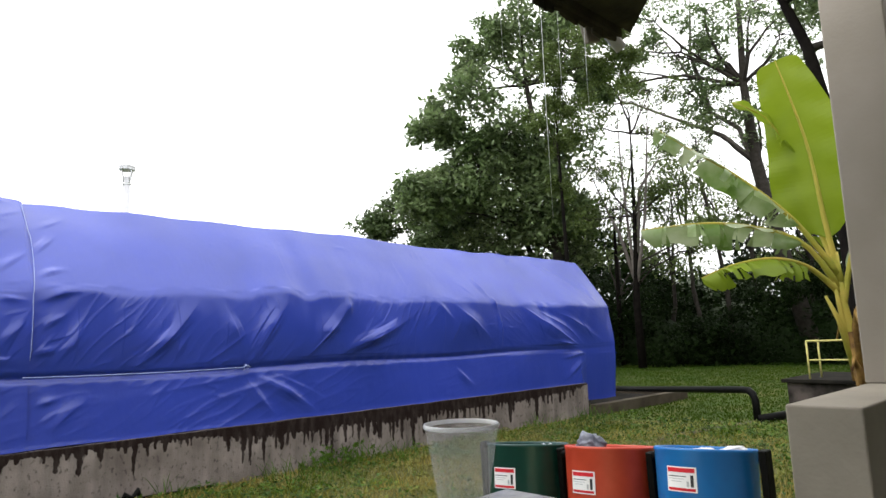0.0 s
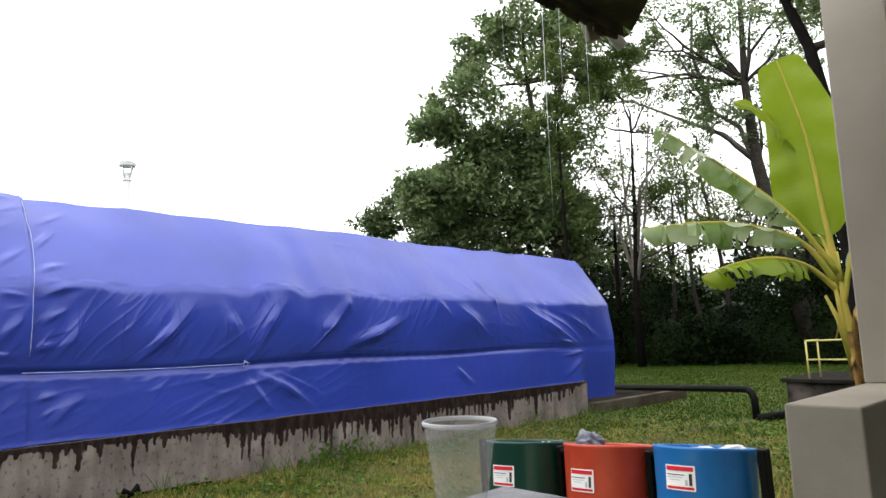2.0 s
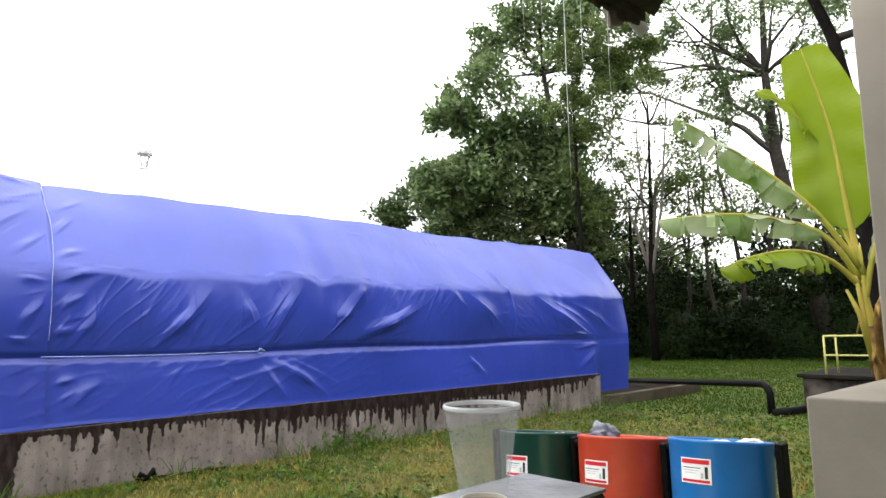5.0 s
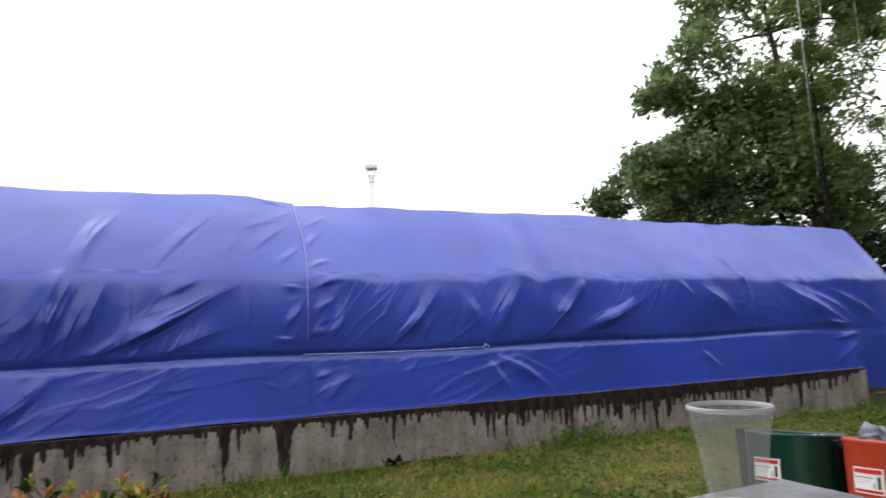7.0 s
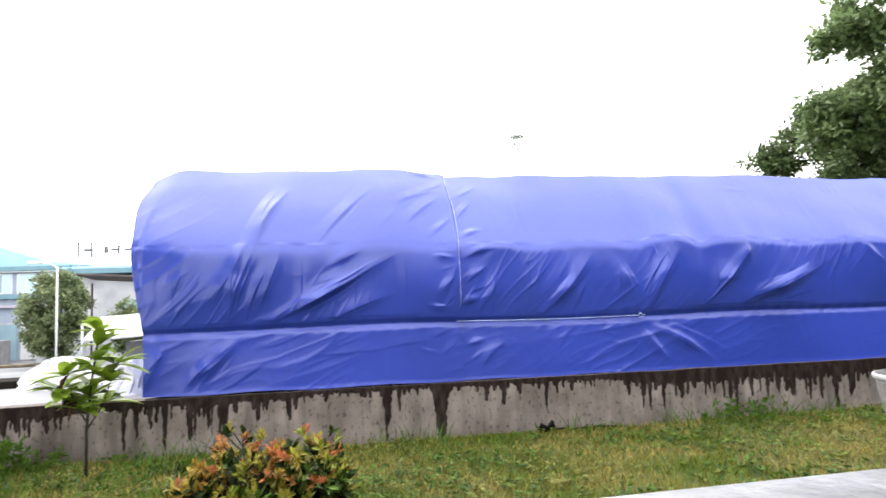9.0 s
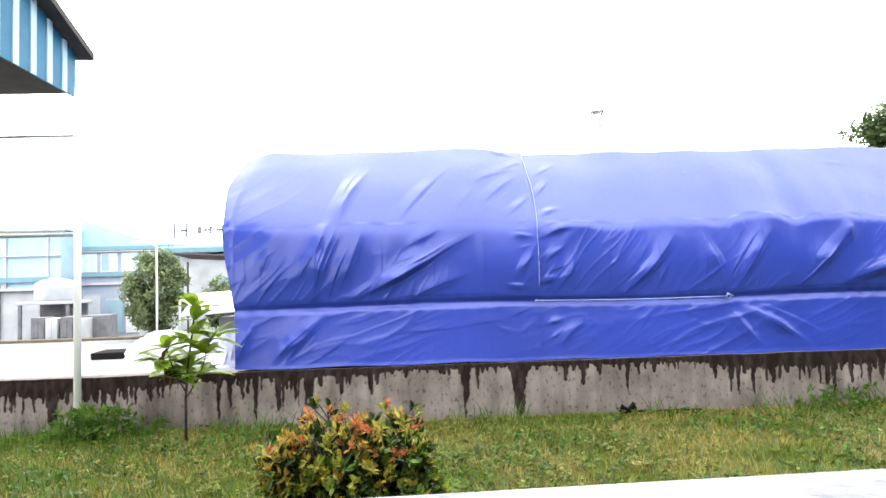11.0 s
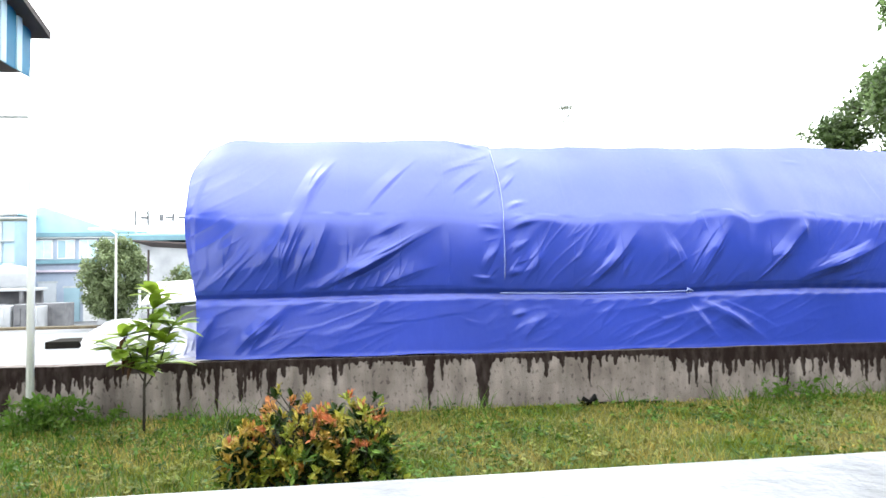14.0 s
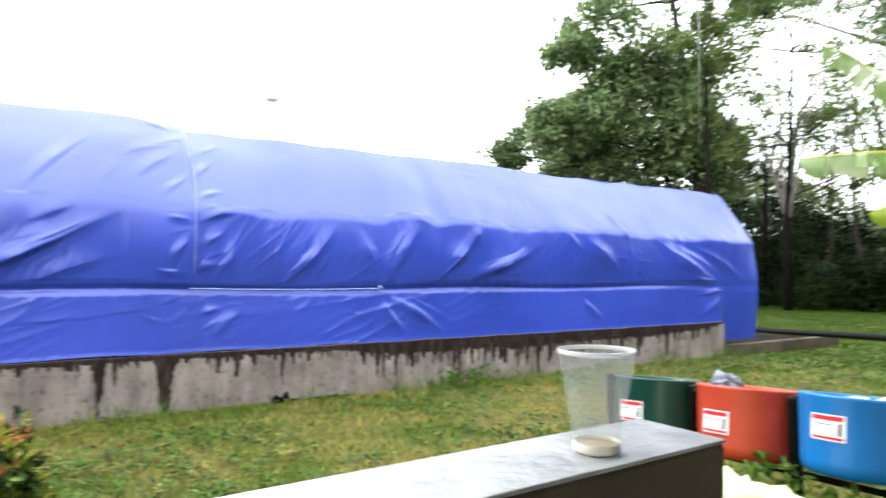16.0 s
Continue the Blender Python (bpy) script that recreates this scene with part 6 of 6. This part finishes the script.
fac2 = thing("works_hall", on_yard(-9.0, 39.2, 1), "white works hall with a long teal eave beam", "hall")
part("wall", box((-5.45, 0, 0), (14, 10, 4.6), 0.0), M_DULLWHITE, fac2)
part("beam", box((-6.6, -0.6, 4.7), (14, -0.2, 5.0), 0.02, 1), M_TEAL, fac2)
part("roof", box((-6.6, -0.5, 5.0), (14, 10.4, 5.1), 0.02, 1), M_FACROOF, fac2)
for x in (-3.2, -1.0, 1.2):
    part("window", box((x, -0.05, 2.2), (x + 1.3, -0.005, 3.2), 0.0), M_GLASS, fac2)
sign = thing("roof_sign", on_yard(-10.2, 39.4), "dark raised letters too far to read", "sign")
for i, (w, h) in enumerate(((0.1, 0.9), (0.4, 0.15), (0.1, 0.9), (0.0, 0), (0.22, 0.4), (0.35, 0.12), (0.12, 0.5), (0.4, 0.15), (0.12, 0.5), (0.22, 0.4))):
    if w:
        part("letter_bar", box((-4.6 + i * 0.36, -0.1, 6.1 - h * 0.5), (-4.6 + i * 0.36 + w, 0.0, 6.1 + h * 0.5), 0.0), M_GREYBOX, sign)
part("stand", box((-4.6, -0.06, 5.12), (-0.9, -0.02, 5.18), 0.0), M_STEEL, sign)
for x in (-4.55, -3.8, -2.9, -1.9, -1.2):
    part("strut", box((x, -0.06, 5.12), (x + 0.04, 0.0, 5.75), 0.0), M_STEEL, sign)

canopy2 = thing("lean_to_roof", on_yard(-6.4, 20.5), "dark sheet lean-to roof on thin posts", "lean-to")
part("roof", box((-1.4, -0.7, 2.62), (1.5, 0.9, 2.68), 0.01, 1, pose(0, 0, 0, -3, 4, 0)), M_RUST, canopy2)
for x in (-1.2, 1.3):
    tubes("post", [([(x, 0.7, 0), (x, 0.7, 2.55)], 0.035)], M_RUST, canopy2)
shed = thing("white_shed", on_yard(-4.6, 14.6), "small white shelter with a pale flat roof", "shed")
part("roof", box((-0.75, -0.6, 0), (0.95, 0.6, 0.05), 0.01, 1, pose(0.1, 0, 1.0, 22, -3, 0)), M_WHITE, shed)
part("body", box((0.1, -0.3, 0), (1.5, 0.6, 0.7), 0.01, 1), M_GREYBOX, shed)
for x in (-0.6, 1.5):
    tubes("post", [([(x, -0.7, 0), (x, -0.7, 1.08)], 0.025)], M_STEEL, shed)

stand_t = thing("tank_stand", on_yard(-17.5, 31.6, 4), "dark roofed shelter carrying a white tank", "shelter")
part("deck", box((-1.35, -1.0, 1.75), (1.15, 1.2, 1.9), 0.02, 1), M_DULLWHITE, stand_t)
part("back_wall", box((-1.2, 0.9, 0), (1.0, 1.1, 1.75), 0.01, 1), M_GREYBOX, stand_t)
for x in (-1.2, 0.9):
    part("post", box((x - 0.07, -0.95, 0), (x + 0.07, -0.81, 1.75), 0.01, 1), M_GREYBOX, stand_t)
t2 = thing("water_tank", pose(-17.6, 31.7, yard_z(31.7) + 1.9), "white plastic water tank on the shelter", "tank")
part("shell", lathe([(0.0, 0), (0.85, 0), (0.9, 0.1), (0.88, 0.35), (0.9, 0.6), (0.86, 0.85), (0.6, 1.02), (0.25, 1.08), (0.0, 1.08)], 28), M_DULLWHITE, t2, smooth=True)
part("lid", lathe([(0.0, 1.08), (0.28, 1.08), (0.28, 1.15), (0.0, 1.17)], 16), M_STEEL, t2, smooth=True)
for x, y, w, h, m in ((-17.0, 29.6, 0.28, 1.1, M_GREYBOX), (-16.35, 29.5, 0.25, 1.05, M_DULLWHITE), (-15.75, 29.6, 0.26, 1.1, M_GREYBOX), (-15.2, 29.5, 0.2, 1.0, M_DULLWHITE), (-15.0, 30.6, 0.6, 1.15, M_GREYBOX), (-13.4, 33.5, 0.8, 1.9, M_DULLWHITE)):
    b = thing("machine_box", on_yard(x, y, 5), "boxy cabinet standing on the wet yard", "cabinet", "yard cabinets")
    part("body", box((-w, -0.5, 0.08), (w, 0.6, h), 0.03, 2), m, b)
    part("plinth", box((-w - 0.05, -0.55, 0), (w + 0.05, 0.65, 0.08), 0.01, 1), M_CONC, b)
    part("door", box((-w * 0.8, -0.53, 0.2), (w * 0.1, -0.503, h - 0.15), 0.01, 1), m, b)
kerb = part("yard_kerb", box((-34, 27.5, yard_z(27.6) - 0.2), (-12.0, 27.9, yard_z(27.6) + 0.12), 0.02, 1), M_CONC)
tagged(kerb, "low concrete kerb across the yard", "kerb", kind="structure")

lamp = thing("street_lamp", on_yard(-9.78, 24.17), "thin pale steel street lamp in the yard", "street lamp")
tubes("pole", [([(0, 0, 0), (0, 0, 1.7), (0, 0, 3.5)], [0.045, 0.04, 0.03])], M_WHITE, lamp)
tubes("arm", [([(0, 0, 3.45), (-0.2, 0, 3.6), (-0.55, 0, 3.65)], 0.03)], M_WHITE, lamp)
part("head", box((-0.95, -0.08, 3.6), (-0.5, 0.08, 3.7), 0.03, 2), M_WHITE, lamp)

def round_tree(x, y, r, h, leaves, seed, label):
    """A clipped columnar tree: short stem and a full crown of small leaves down to the ground."""
    rng = np.random.default_rng(seed)
    t = thing("tree", on_yard(x, y), label, "tree", "yard trees")
    tubes("trunk", [limb((0, 0, 0), (0, 0, h * 0.8), 0.09, 0.03, rng, 0.01)], M_BARK, t)
    cs, ss = [], []
    for k in range(170):
        d = rng.normal(size=3)
        d /= np.linalg.norm(d)
        q = 0.55 + 0.4 * rng.random()
        cs.append((d[0] * r * q, d[1] * r * q, h * 0.5 + d[2] * h * 0.47 * q))
        ss.append(rng.uniform(0.18, 0.32) * r)
    leaf_cloud("crown", cs, ss, leaves, 0.15, M_YARDLEAF, t, rng)
round_tree(-10.35, 25.6, 1.2, 3.7, 17000, 61, "dense columnar green tree in the yard")
round_tree(-8.6, 28.4, 0.85, 2.7, 8000, 62, "small round green tree in the yard")

def tent_heap(m, w, h, seed):
    """A low heap under a white sheet: a ridge, sloping sides, ragged foot."""
    rng = random.Random(seed)
    n, k = 14, 9
    vs, fs = [], []
    for i in range(n + 1):
        u = i / n * 2 - 1
        for j in range(k + 1):
            v = j / k * 2 - 1
            z = h * max(0.0, 1 - abs(v) ** 1.2) * (1 - 0.75 * abs(u) ** 2.2) + 0.03 * fbm(u * 3 + seed, v * 3)
            vs.append((u * w + 0.05 * rng.uniform(-1, 1), v * w * 0.7 + 0.04 * rng.uniform(-1, 1), max(0.0, z)))
    fs = [(i * (k + 1) + j, (i + 1) * (k + 1) + j, (i + 1) * (k + 1) + j + 1, i * (k + 1) + j + 1) for i in range(n) for j in range(k)]
    ob = link_mesh("sheeted_mound", vs, fs, M_SHEETED)
    ob.matrix_world = m
    return tagged(ob, "heap under a white plastic sheet on the yard", "rubbish")

M_SHEETED = mat("white_sheet", (0.6, 0.6, 0.62), 0.4, (0.4, 0.4, 0.42), 5, 0.3, 20, spec=0.35)

def pile(x, y):
    tent_heap(on_yard(x, y, 20), 0.6, 0.5, 33)
    tent_heap(on_yard(x + 0.85, y + 0.3, -35), 0.55, 0.42, 37)

pile(-4.15, 10.4)
tent_heap(on_yard(-2.55, 8.5, 60), 0.5, 0.45, 39)
sl = thing("slab_stack", on_yard(-5.08, 11.4, 8), "wet black slabs lying on the yard", "slabs")
part("slab", box((-0.6, -0.3, 0), (0.55, 0.4, 0.13), 0.01, 1), M_SLAB, sl)
part("slab", box((0.1, 0.5, 0), (0.9, 0.9, 0.08), 0.01, 1, pose(0, 0, 0, 0, -8, 12)), M_SLAB, sl)

tow = thing("flue_tower", on_yard(17.0, 57.5), "distant pale steel flue with a cap", "flue")
tubes("shaft", [([(0, 0, 0), (0, 0, 17.2)], 0.32)], M_FLUE, tow, "", 14)
part("ring", lathe([(0.3, 16.5), (0.38, 16.5), (0.38, 16.62), (0.3, 16.62)], 16), M_WHITE, tow)
part("cap", lathe([(0.0, 17.75), (0.62, 17.75), (0.66, 17.8), (0.66, 18.1), (0.62, 18.15), (0.0, 18.15)], 18), M_FLUE, tow)
for a in (0.4, 1.97, 3.54, 5.11):
    tubes("strut", [([(0.3 * math.cos(a), 0.3 * math.sin(a), 16.7), (0.55 * math.cos(a), 0.55 * math.sin(a), 17.78)], 0.05)], M_FLUE, tow)
